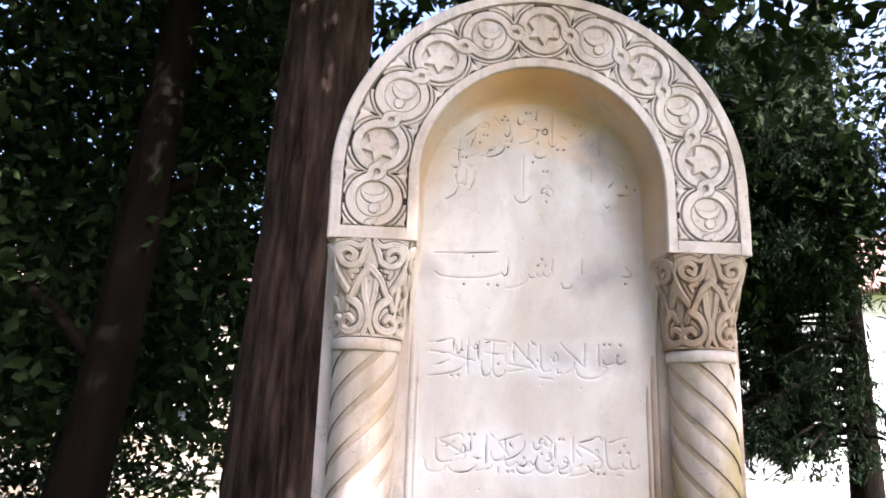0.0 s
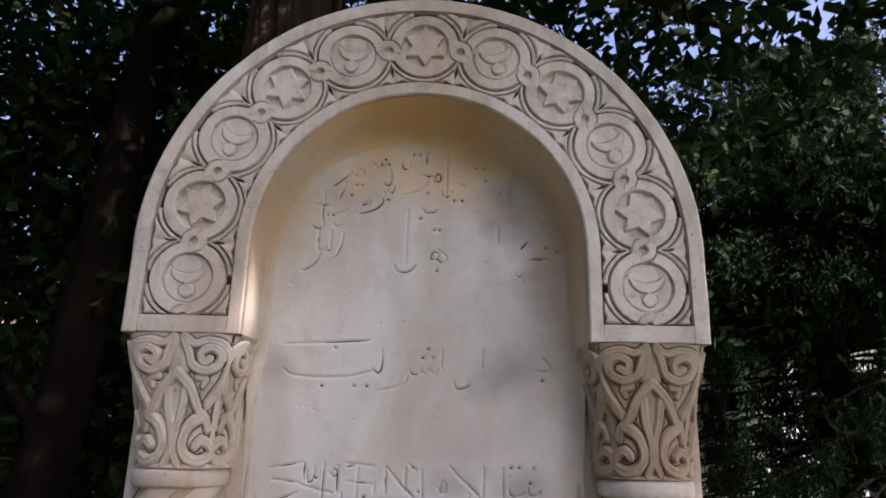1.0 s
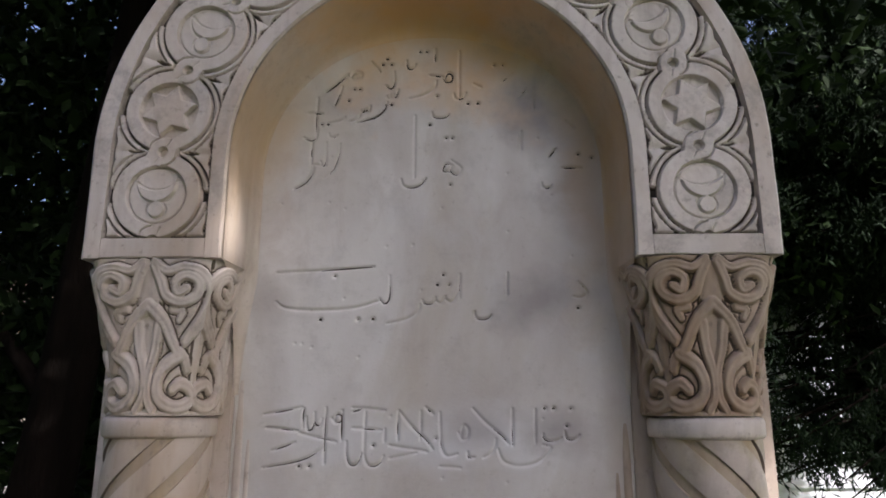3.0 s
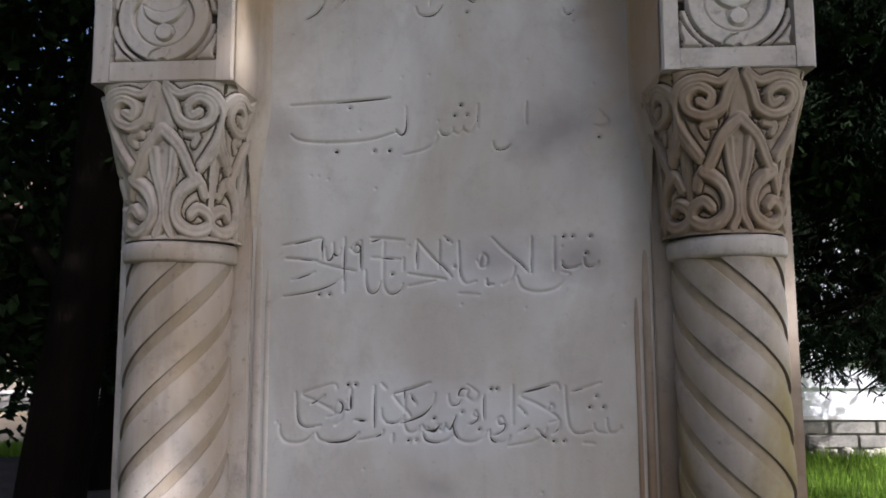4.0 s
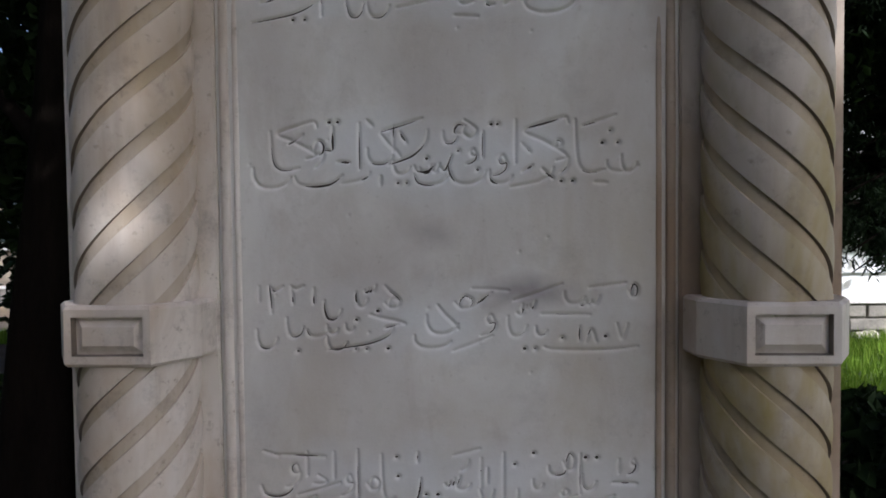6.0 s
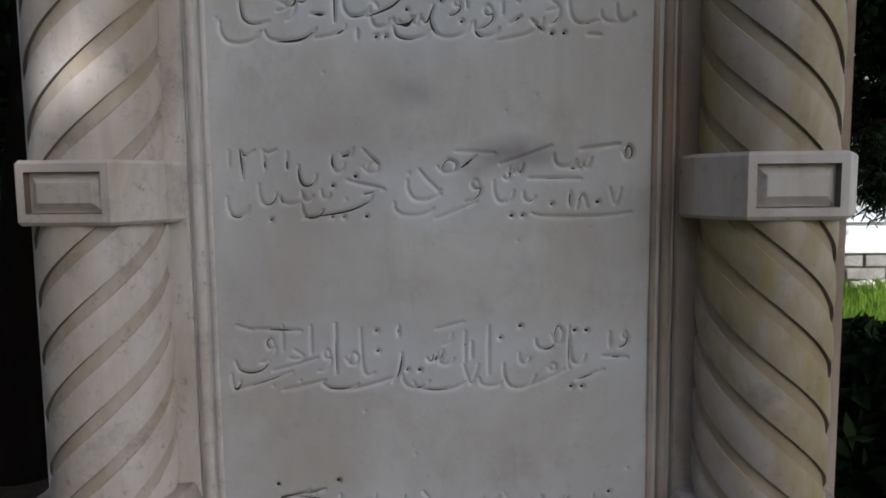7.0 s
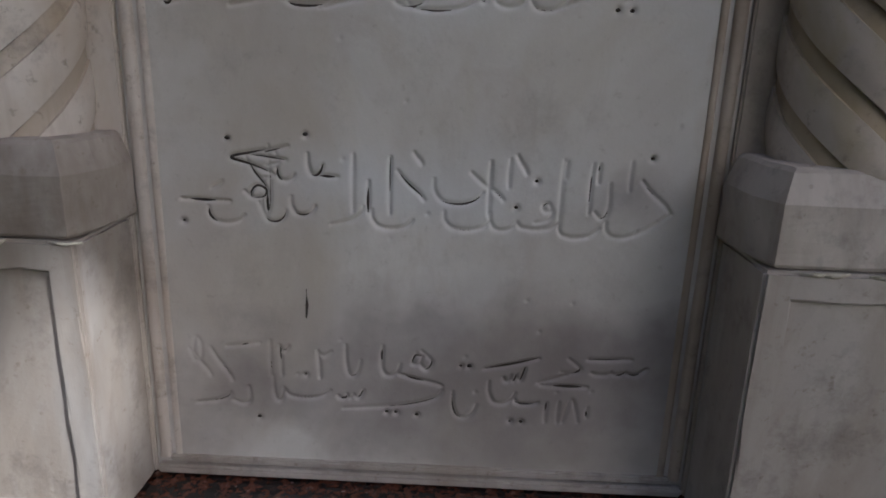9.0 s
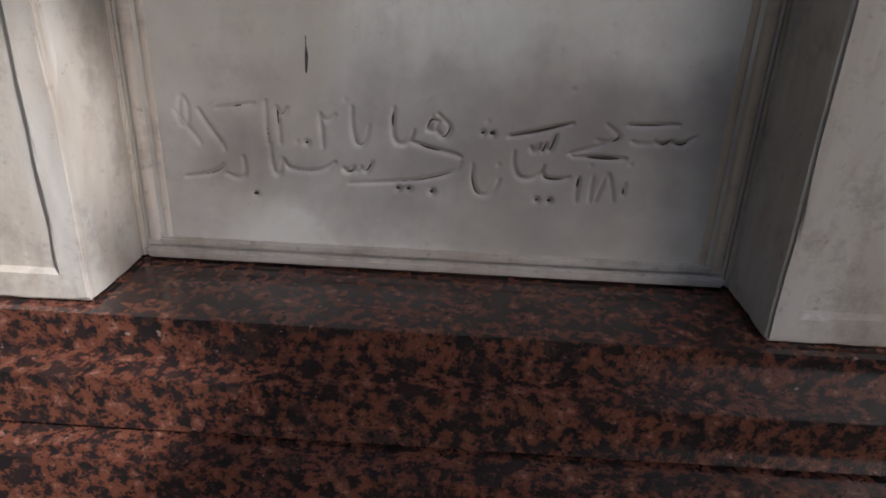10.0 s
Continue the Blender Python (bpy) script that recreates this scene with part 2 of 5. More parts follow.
def shared(name, me, m, parent):
    ob = new(name, me)
    ob.parent = parent
    ob.matrix_local = m
    return ob


def thing(name, label, category, group="", kind="", at=(0, 0, 0)):
    ob = new(name)
    ob.location = at
    return tagged(ob, label, category, group, kind)


def box(bm, x0, x1, y0, y1, z0, z1, bevel=0.0):
    vs = [bm.verts.new((x, y, z)) for x in (x0, x1) for y in (y0, y1) for z in (z0, z1)]
    fs = [bm.faces.new([vs[i] for i in q]) for q in ((0, 1, 3, 2), (4, 6, 7, 5), (0, 4, 5, 1), (2, 3, 7, 6), (0, 2, 6, 4), (1, 5, 7, 3))]
    if bevel:
        es = {e for f in fs for e in f.edges}
        bmesh.ops.bevel(bm, geom=list(es), offset=bevel, segments=2, affect="EDGES")


def prism(bm, outline, z0, z1):
    """An upright prism over an outline of (x, y)."""
    lo = [bm.verts.new((x, y, z0)) for x, y in outline]
    hi = [bm.verts.new((x, y, z1)) for x, y in outline]
    n = len(outline)
    for i in range(n):
        bm.faces.new((lo[i], lo[(i + 1) % n], hi[(i + 1) % n], hi[i]))
    bm.faces.new(lo[::-1])
    bm.faces.new(hi)
    return lo, hi


def stack(bm, rings, cap=True):
    """Quads between rings of equal length; the ends closed."""
    rows = [[bm.verts.new(p) for p in ring] for ring in rings]
    n = len(rows[0])
    for a, b in zip(rows, rows[1:]):
        for i in range(n):
            bm.faces.new((a[i], a[(i + 1) % n], b[(i + 1) % n], b[i]))
    if cap:
        bm.faces.new(rows[0][::-1])
        bm.faces.new(rows[-1])


def tube(verts, faces, pts, radius, sides=6, flat=1.0, axis=None):
    """A tapered tube along points; radius is a number or a list; flat squeezes it along axis."""
    pts = [Vector(p) for p in pts]
    n0 = len(verts)
    up = Vector((0.0, 0.0, 1.0)) if axis is None else Vector(axis)
    for i, p in enumerate(pts):
        d = (pts[min(i + 1, len(pts) - 1)] - pts[max(i - 1, 0)]).normalized()
        u = up - d * up.dot(d)
        if u.length < 1e-3:
            u = Vector((1, 0, 0)) - d * d.x
        u.normalize()
        w = d.cross(u)
        r = radius[i] if isinstance(radius, (list, tuple)) else radius
        for k in range(sides):
            a = 2 * math.pi * k / sides
            verts.append(p + w * (r * math.cos(a)) + u * (r * flat * math.sin(a)))
    for i in range(len(pts) - 1):
        for k in range(sides):
            a, b = n0 + i * sides + k, n0 + i * sides + (k + 1) % sides
            faces.append((a, b, b + sides, a + sides))
    faces.append(tuple(n0 + k for k in range(sides))[::-1])
    e = n0 + (len(pts) - 1) * sides
    faces.append(tuple(e + k for k in range(sides)))


def bezier(points, steps=6):
    """A smooth line through points."""
    pts = [np.array(p, float) for p in points]
    if len(pts) < 3:
        return [tuple(pts[0] + (pts[-1] - pts[0]) * k / steps) for k in range(steps + 1)]
    out = []
    for i in range(len(pts) - 1):
        p0, p1, p2, p3 = pts[max(i - 1, 0)], pts[i], pts[i + 1], pts[min(i + 2, len(pts) - 1)]
        for k in range(steps):
            t = k / steps
            out.append(tuple(0.5 * (2 * p1 + (p2 - p0) * t + (2 * p0 - 5 * p1 + 4 * p2 - p3) * t * t + (3 * p1 - p0 - 3 * p2 + p3) * t ** 3)))
    out.append(tuple(pts[-1]))
    return out


# ---- ground ----
def ground():
    n = 60
    xs = np.concatenate([np.linspace(-400, -16, 8), np.linspace(-14, 14, n), np.linspace(16, 400, 8)])
    ys = np.concatenate([np.linspace(-400, -16, 8), np.linspace(-14, 14, n), np.linspace(16, 400, 8)])
    verts = [(x, y, 0.03 * noise.noise((x * 0.4, y * 0.4, 0)) * (1 if max(abs(x), abs(y)) < 14 else 0)
              - 0.04) for y in ys for x in xs]
    w = len(xs)
    faces = [(j * w + i, j * w + i + 1, (j + 1) * w + i + 1, (j + 1) * w + i) for j in range(len(ys) - 1) for i in range(w - 1)]
    tagged(mesh_object("ground", verts, faces, M_GROUND, smooth=True), "uneven green lawn in sun and tree shade", "ground", kind="structure")


ground()


def patch(name, cx, cy, rx, ry, mat, z, label, category):
    verts, faces = [(cx, cy, z)], []
    n = 40
    for k in range(n):
        a = 2 * math.pi * k / n
        r = 1 + 0.12 * noise.noise((math.cos(a) * 2 + cx, math.sin(a) * 2, cy))
        verts.append((cx + rx * r * math.cos(a), cy + ry * r * math.sin(a), z))
        faces.append((0, 1 + k, 1 + (k + 1) % n))
    tagged(mesh_object(name, verts, faces, mat), label, category, kind="structure")


# Dark ground round the monument, widened in front to cut bounced light.
patch("shaded_ground", 0.0, -0.8, 5.2, 4.8, M_SHADED_GROUND, 0.012, "dark ground patch with tree shade in its colour", "ground")
# Here shaded lawn is drawn as a dark patch.
patch("shaded_ground", -5.0, 4.2, 3.6, 2.7, M_SHADED_GROUND, 0.014, "dark ground patch with tree shade in its colour", "ground")
patch("path", -6.5, 9.2, 5.5, 1.7, M_PATH, 0.016, "sunlit sandy ochre path before a building", "path")


# ---- granite base ----
def granite_base():
    base = thing("granite_base", "polished red and black granite stepped base under a marble monument", "base")
    bm = bmesh.new()
    box(bm, -0.62, 0.62, -0.16, 0.24, 0.41, 0.4985)
    edges = [e for e in bm.edges if all(v.co.z > 0.49 for v in e.verts)]
    bmesh.ops.bevel(bm, geom=edges, offset=0.038, segments=6, affect="EDGES")
    part("upper_slab", bm, M_GRANITE, base)
    bm = bmesh.new()
    box(bm, -0.66, 0.66, -0.19, 0.28, 0.22, 0.406, 0.007)
    part("middle_slab", bm, M_GRANITE, base)
    bm = bmesh.new()
    box(bm, -0.85, 0.85, -0.36, 0.48, -0.06, 0.217, 0.006)
    part("lower_slab", bm, M_GRANITE, base)


granite_base()

# ---- the marble monument ----
ZB, ZI, ZC = 0.50, 1.912, 2.065          # foot, underside of the arch, arch's centre
RI, RO = 0.284, 0.4805                   # arch radii
YF = -0.116                              # arch face
CX, CY, CR = 0.386, -0.022, 0.072        # columns
stele = thing("marble_stele", "weathered white marble memorial stele with arched niche and twisted columns", "monument")


def arch_station(s):
    """Path of the arch: s in 0..1 up the one side, 1..2 over, 2..3 down. Gives a function from radius to (x, z)."""
    if s <= 1:
        z = ZI + (ZC - ZI) * s
        return lambda r: (-r, z)
    if s >= 2:
        z = ZC - (ZC - ZI) * (s - 2)
        return lambda r: (r, z)
    a = math.pi * (s - 1)
    return lambda r: (-r * math.cos(a), ZC + r * math.sin(a))


RUNOUT = [-1.2 + 0.1 * k for k in range(12)]
STATIONS = [0, 0.18, 0.5, 0.8] + [1 + k / 72 for k in range(73)] + [2.2, 2.5, 2.82, 3]


def sweep(section_at, name, mat, parent, label="", smooth=True, closed=False, stations=None):
    verts, faces = [], []
    for i, s in enumerate(stations or STATIONS):
        f = arch_station(s)
        sec = section_at(s)
        n = len(sec)
        for r, y in sec:
            x, z = f(r)
            verts.append((x, y, z))
        if i:
            for k in range(n if closed else n - 1):
                a, b = (i - 1) * n + k, (i - 1) * n + (k + 1) % n
                faces.append((a, a + n, b + n, b))
    if closed:
        faces.append(tuple(range(n)))
        faces.append(tuple(range(len(verts) - n, len(verts)))[::-1])
    ob = mesh_object(name, verts, faces, mat, parent, label, smooth)
    if smooth:
        bm = bmesh.new()
        bm.from_mesh(ob.data)
        bmesh.ops.recalc_face_normals(bm, faces=bm.faces)
        for e in bm.edges:
            if len(e.link_faces) == 2 and e.calc_face_angle(0) > 0.5:
                e.smooth = False
        bm.to_mesh(ob.data)
        bm.free()
    return ob


def wob(s, k):
    return 0.0014 * noise.noise((s * 9.0, k * 3.1, 0.7)) + 0.0007 * noise.noise((s * 40.0, k * 2.1, 3.7))


def arch_section(s):
    d = wob(s, 1)
    e = wob(s, 2)
    return [(RI, 0.02), (RI + d, YF + 0.0035), (RI + 0.003 + d, YF), (0.3065, YF), (0.3085, YF + 0.018),
            (0.4525, YF + 0.018), (0.4545, YF), (RO - 0.004 + e, YF), (RO + e, YF + 0.004), (RO, 0.13), (RI, 0.13)]


arch = sweep(arch_section, "arch", M_STONE, stele, "carved marble arch with interlaced medallions", closed=True)


def cove_section(s):
    """From the arch's face edge the niche runs back and rounds off into the panel, most at the crown."""
    if s < 0 or s > 3:
        t = max(0.0, 1 - max(-s, s - 3) / 1.2) ** 1.6
        return [(0.291 - (0.007 + 0.020 * t) * (1 - math.cos(math.pi / 2 * k / 9)), (-0.004 - 0.055 * t) * (1 - math.sin(math.pi / 2 * k / 9)) - 0.0006) for k in range(10)]
    top = max(0.0, math.sin(math.pi * (min(max(s, 1), 2) - 1)))
    rb = 0.266 - 0.026 * top ** 3
    out = [(RI - 0.0015, YF + 0.006), (RI - 0.003 - 0.006 * top, -0.075)]
    for k in range(1, 9):
        a = math.pi / 2 * k / 8
        out.append((RI - 0.003 - 0.006 * top - (RI - 0.003 - 0.006 * top - rb) * (1 - math.cos(a)), -0.075 + 0.074 * math.sin(a)))
    return out


sweep(cove_section, "niche_cove", M_COVE, stele, "ochre-stained rounded niche edge", stations=RUNOUT + STATIONS + [3 - s for s in RUNOUT[::-1]])

bm = bmesh.new()
box(bm, -0.488, 0.488, 0.006, 0.13, ZB, ZI - 0.001, 0.003)
part("back_slab", bm, M_STONE, stele)
bm = bmesh.new()
outline = [(-0.470, ZI), (0.470, ZI)] + [(0.470 * math.cos(math.pi * k / 40), ZC + 0.470 * math.sin(math.pi * k / 40)) for k in range(41)]
fr = [bm.verts.new((x, 0.008, z)) for x, z in outline]
bk = [bm.verts.new((x, 0.126, z)) for x, z in outline]
bm.faces.new(fr)
bm.faces.new(bk[::-1])
part("tympanum", bm, M_STONE, stele)
for s in (-1, 1):
    bm = bmesh.new()
    x0, x1 = sorted((s * 0.2905, s * 0.487))
    box(bm, x0, x1, -0.005, 0.0058, ZB, ZI - 0.002, 0.002)
    part("pilaster_strip", bm, M_STAINED if s > 0 else M_STONE, stele)

panel = mesh_object("inscription_panel", [], [], M_PANEL, stele, "pale grey marble panel with worn incised script and dark smudges")


def moulding():
    for s in (-1, 1):
        for x0, w, d in ((0.2615, 0.0085, 0.0045), (0.2735, 0.0135, 0.0075)):
            verts, faces = [], []
            n = 40
            for j in range(n + 1):
                z = 0.519 + (1.88 - 0.519) * j / n
                fade = min(1.0, (1.88 - z) / 0.36)
                for k in range(6):
                    a = math.pi * k / 5
                    verts.append((s * (x0 + w * (1 - math.cos(a)) / 2), 0.003 * (1 - fade) + 0.002 - d * fade * math.sin(a) ** 0.6 + 0.0006 * noise.noise((z * 30, x0, s)), z))
                if j:
                    for k in range(5):
                        a = (j - 1) * 6 + k
                        faces.append((a, a + 1, a + 7, a + 6))
            mesh_object("moulding", verts, faces, M_STAINED if s > 0 else M_STONE, panel, smooth=True)
    bm = bmesh.new()
    box(bm, -0.289, 0.289, -0.010, 0.004, ZB + 0.001, 0.512, 0.003)
    box(bm, -0.275, 0.275, -0.005, 0.004, 0.5135, 0.522, 0.002)
    part("bottom_rail", bm, M_WORN, panel)


moulding()


# ---- carving of the arch: medallions, the knots that tie them and leaf sprays, cut from one sunk field ----
R0F, R1F, ZF = 0.3083, 0.4527, 1.9408     # inner and outer edge of the field, its foot
RM, RING_OUT, RING_IN, KNOT_R = 0.3815, 0.0628, 0.0425, 0.0222
CARVE = 0.0115                            # depth of the cut


def soft_step(d, w=0.0013):
    return np.clip(d / w + 0.5, 0, 1)


def carved_places():
    out = [(-0.3825, 2.0035)]
    for k in range(9):
        a = math.radians(170 - 20 * k)
        out.append((RM * math.cos(a), ZC + RM * math.sin(a)))
    return out + [(0.3825, 2.0035)]


def star_height(x, z, turn):
    """A flat six-pointed star left standing in a sunk disc."""
    best = np.full_like(x, -1.0)
    for flip in (0, math.pi):
        d = np.full_like(x, 1.0)
        for k in range(3):
            a = turn + flip + math.pi / 2 + math.pi / 3 + k * 2 * math.pi / 3
            d = np.minimum(d, 0.0207 - (x * math.cos(a) + z * math.sin(a)))
        best = np.maximum(best, d)
    return 0.19 + 0.77 * soft_step(best)


def crescent_height(x, z, turn):
    """A crescent over a ball on a slightly sunk disc."""
    c, s = math.cos(turn), math.sin(turn)
    x, z = c * x + s * z, -s * x + c * z
    rho = np.hypot(x, z)
    h = np.full_like(x, 0.66) - 0.34 * soft_step(rho - 0.0398)
    h -= 0.20 * soft_step(0.024 - np.hypot(x, (z - 0.022) * 1.25), 0.006)
    moon = np.minimum(np.minimum(0.029 - np.hypot(x, z - 0.019), np.hypot(x, z - 0.0493) - 0.0423), 0.0185 - z)
    ball = 0.0118 - np.hypot(x, z + 0.0212)
    both = np.maximum(moon, ball)
    h = np.where((both < 0) & (both > -0.0028), h - 0.16, h)
    return np.maximum(h, 0.98 * soft_step(both))


def carved_field():
    rnd = random.Random(7)
    places = np.array(carved_places())
    n_arc, n_leg, n_r = 1000, 104, 121
    leg = np.linspace(ZF, ZC, n_leg, endpoint=False)
    rr = np.linspace(R0F, R1F, n_r)
    ang = np.linspace(math.pi, 0, n_arc)
    gx = np.concatenate([np.repeat(-rr[None], n_leg, 0), np.cos(ang)[:, None] * rr[None], np.repeat(rr[None], n_leg, 0)])
    gz = np.concatenate([np.repeat(leg[:, None], n_r, 1), ZC + np.sin(ang)[:, None] * rr[None], np.repeat(leg[::-1, None], n_r, 1)])
    edge = np.repeat(np.minimum(rr - R0F, R1F - rr)[None], gx.shape[0], 0)
    edge = np.minimum(edge, np.where(gz < ZC, gz - ZF, 1.0))
    far = np.hypot(gx[..., None] - places[:, 0], gz[..., None] - places[:, 1])
    near = far.argmin(-1)
    rho = far.min(-1)
    # middles between neighbours, with one more below each end
    mids, axes = [], []
    for p, q in zip(places, places[1:]):
        mids.append((p + q) / 2)
        axes.append((q - p) / np.linalg.norm(q - p))
    mids = np.array([places[0] - [0, 0.066]] + mids + [places[-1] - [0, 0.066]])
    axes = np.array([[0, 1.0]] + axes + [[0, -1.0]])
    mid = np.hypot(gx[..., None] - mids[:, 0], gz[..., None] - mids[:, 1]).argmin(-1)
    dx, dz = gx - mids[mid, 0], gz - mids[mid, 1]
    a = dx * axes[mid, 0] + dz * axes[mid, 1]
    b = -dx * axes[mid, 1] + dz * axes[mid, 0]
    rk = np.hypot(a, b)
    inner = (mid > 0) & (mid < len(mids) - 1)

    # leaves
    e = rho - RING_OUT
    h = np.full_like(gx, 0.90)
    h -= 0.26 * np.exp(-(a / 0.007) ** 2) * (e > 0.012)
    h -= 0.16 * np.clip((0.0095 - e) / 0.007, 0, 1)
    h = np.minimum(h, 0.95 - 0.80 * soft_step(0.0014 - np.abs(e - 0.0102 - 0.0015 * np.abs(a) / 0.05), 0.0014) * soft_step(np.abs(a) - 0.004))
    lens = 0.0030 * np.sin(np.pi * np.clip((np.abs(b) - 0.027) / 0.027, 0, 1)) - np.abs(a)
    h = np.where(inner, np.minimum(h, 0.95 - 0.8 * soft_step(lens, 0.0016) * (np.abs(b) > 0.027)), h)
    gap = 0.0012 + 0.0034 * np.sin(np.pi * np.clip(np.abs(a) / 0.028, 0, 1)) ** 2
    h *= soft_step(edge - gap, 0.0018)
    h *= 1 - soft_step(0.0030 - e)
    h *= soft_step(0.056 - np.abs(a), 0.004)
    h = np.where(inner, h * (1 - 0.75 * soft_step(KNOT_R + 0.0016 - rk)), h)
    # rings with what they hold
    ring = soft_step(RING_OUT - rho) * soft_step(rho - RING_IN)
    h = np.maximum(h, 0.99 * ring)
    for k, (cx, cz) in enumerate(places):
        sel = (near == k) & (rho < RING_IN + 0.0006)
        lean = 0.25 * (0 if k in (0, 10) else math.radians(90 - 170 + 20 * (k - 1)) * -1) + rnd.uniform(-0.10, 0.10)
        x, z = gx[sel] - cx, gz[sel] - cz
        h[sel] = np.maximum(h[sel] * (ring[sel] > 0.5), (crescent_height if k % 2 == 0 else star_height)(x, z, -lean))
    # knots: strands laid over one another round an eye
    phi = np.arctan2(b, a)
    knot = 1.0 - 0.82 * soft_step(0.0070 - rk)
    for turn in (0.0, math.pi):
        p = (phi - turn + math.pi) % (2 * math.pi) - math.pi
        arc = (p > 0.0) & (p < 1.7)
        knot = np.where(arc, np.minimum(knot, 1 - 0.50 * soft_step(0.0008 - np.abs(rk - KNOT_R + 0.0012), 0.0012)), knot)
        off = np.abs(-a * math.sin(2.62 + turn) + b * math.cos(2.62 + turn))
        along = a * math.cos(2.62 + turn) + b * math.sin(2.62 + turn)
        knot = np.where((along > 0.0055) & (along < KNOT_R - 0.001), np.minimum(knot, 1 - 0.22 * soft_step(0.0006 - off, 0.0012)), knot)
    h = np.where((rk < KNOT_R) & inner, knot, h)
    h = np.where((rk < KNOT_R) & ~inner & (rho < RING_OUT), np.minimum(h, knot), h)

    wear = np.array([noise.noise((x * 45, z * 45, 1.0)) + 0.6 * noise.noise((x * 130, z * 130, 4.0)) for x, z in zip(gx.ravel(), gz.ravel())]).reshape(gx.shape)
    y = YF + CARVE * (1 - h) + 0.0006 + 0.0005 * wear
    # each piece is an object of its own
    cx4 = lambda g: (g[:-1, :-1] + g[1:, 1:]) / 2
    e4, rk4, b4, h4 = cx4(e), cx4(rk), cx4(b), cx4(h)
    near4, mid4 = near[:-1, :-1], mid[:-1, :-1]
    in4 = (mid4 > 0) & (mid4 < len(mids) - 1)
    is_knot = (rk4 < KNOT_R + 0.0008) & in4
    label = np.where(is_knot, 100 + mid4, np.where(e4 < 0.0015, near4, np.where(b4 > 0, 200 + mid4, 300 + mid4)))
    rows, cols = gx.shape
    for tag in np.unique(label):
        j, i = np.nonzero(label == tag)
        quads = np.stack([j * cols + i, j * cols + i + 1, (j + 1) * cols + i + 1, (j + 1) * cols + i], 1)
        used, index = np.unique(quads, return_inverse=True)
        verts = np.stack([gx.ravel()[used], y.ravel()[used], gz.ravel()[used]], 1)
        if tag < 100:
            name = "crescent_medallion" if tag % 2 == 0 else "star_medallion"
        elif tag < 200:
            name = "knot"
        else:
            name = "leaf_spray" if (tag % 100) not in (0, len(mids) - 1) else "corner_leaf"
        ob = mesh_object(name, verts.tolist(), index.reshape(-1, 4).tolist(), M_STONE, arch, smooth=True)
        # Faces darken with depth of cut: grime plus painted shade.
        ob.data.materials.append(M_GRIME_SHADE)
        ob.data.materials.append(M_DIRT_SHADE)
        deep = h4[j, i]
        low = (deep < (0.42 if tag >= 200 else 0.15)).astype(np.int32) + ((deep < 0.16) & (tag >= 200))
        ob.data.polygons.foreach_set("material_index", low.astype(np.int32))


carved_field()
for s in (-1, 1):
    bm = bmesh.new()
    x0, x1 = sorted((s * 0.3062, s * 0.4548))
    box(bm, x0, x1, YF + 0.0002, YF + 0.02, ZI + 0.0004, 1.9405, 0.0015)
    part("bottom_rim", bm, M_STONE, arch)


# columns
def column(side, z0, z1, mat, name, lead, edge):
    """A shaft with six slow spiral bands; the flat channels between them are cut sharp at their upper edge."""
    starts, wide = 6, 0.31
    shift = starts * (0.25 + edge / lead) if side < 0 else wide + starts * (0.25 - edge / lead)
    cut = [(0.0, 0.0), (0.014, -0.0036), (0.10, -0.0029), (0.20, -0.0027), (wide - 0.012, -0.0026), (wide, 0.0)]
    if side > 0:
        cut = [(wide - p, d * 1.12) for p, d in cut[::-1]]
    prof = cut + [(wide + (1 - wide) * k / 9, 0.0014 * math.sin(math.pi * k / 9)) for k in range(1, 9)]
    m = len(prof)
    rows = 72
    verts, faces = [], []
    cols = starts * m
    for j in range(rows + 1):
        z = z0 + (z1 - z0) * j / rows
        for s in range(starts):
            for p, dr in prof:
                uneven = 0.05 * noise.noise((z * 11, s * 5.3 + side, 0.4))
                a = 2 * math.pi * ((s + p + uneven - shift) / starts) - side * 2 * math.pi * z / lead
                r = CR + dr + 0.0008 * noise.noise((math.cos(a) * 3, math.sin(a) * 3, z * 20))
                verts.append((side * CX + r * math.cos(a), CY + r * math.sin(a), z))
        if j:
            for k in range(cols):
                a, b = (j - 1) * cols + k, (j - 1) * cols + (k + 1) % cols
                faces.append((a, b, b + cols, a + cols))
    ob = mesh_object(name, verts, faces, mat, stele, "", True)
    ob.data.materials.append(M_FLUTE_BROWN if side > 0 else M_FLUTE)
    ob.data.materials.append(M_GRIME_SHADE)
    # The step at a channel's upper edge carries its shade as dark colour.
    dark_step = 0 if side < 0 else 4
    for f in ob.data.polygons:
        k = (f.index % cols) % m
        f.material_index = 0 if k > 4 else (2 if k == dark_step else 1)
    for e in ob.data.edges:
        i, j = e.vertices
        if i % m in (0, 1, 4, 5) and i % cols == j % cols:
            e.use_edge_sharp = True
    return ob


def super_ring(h, n, cx, cy, z, count=48):
    out = []
    for k in range(count):
        a = 2 * math.pi * k / count
        c, s = math.cos(a), math.sin(a)
        r = h / (abs(c) ** n + abs(s) ** n) ** (1 / n)
        out.append((cx + r * c, cy + r * s, z))
    return out


Z0C, Z1C = 1.700, 1.911


def cap_h(v):
    return 0.080 + 0.003 * v + 0.019 * max(0.0, (v - 0.25) / 0.75) ** 1.4


def cap_n(v):
    return 2.2 + 3.0 * v ** 1.5


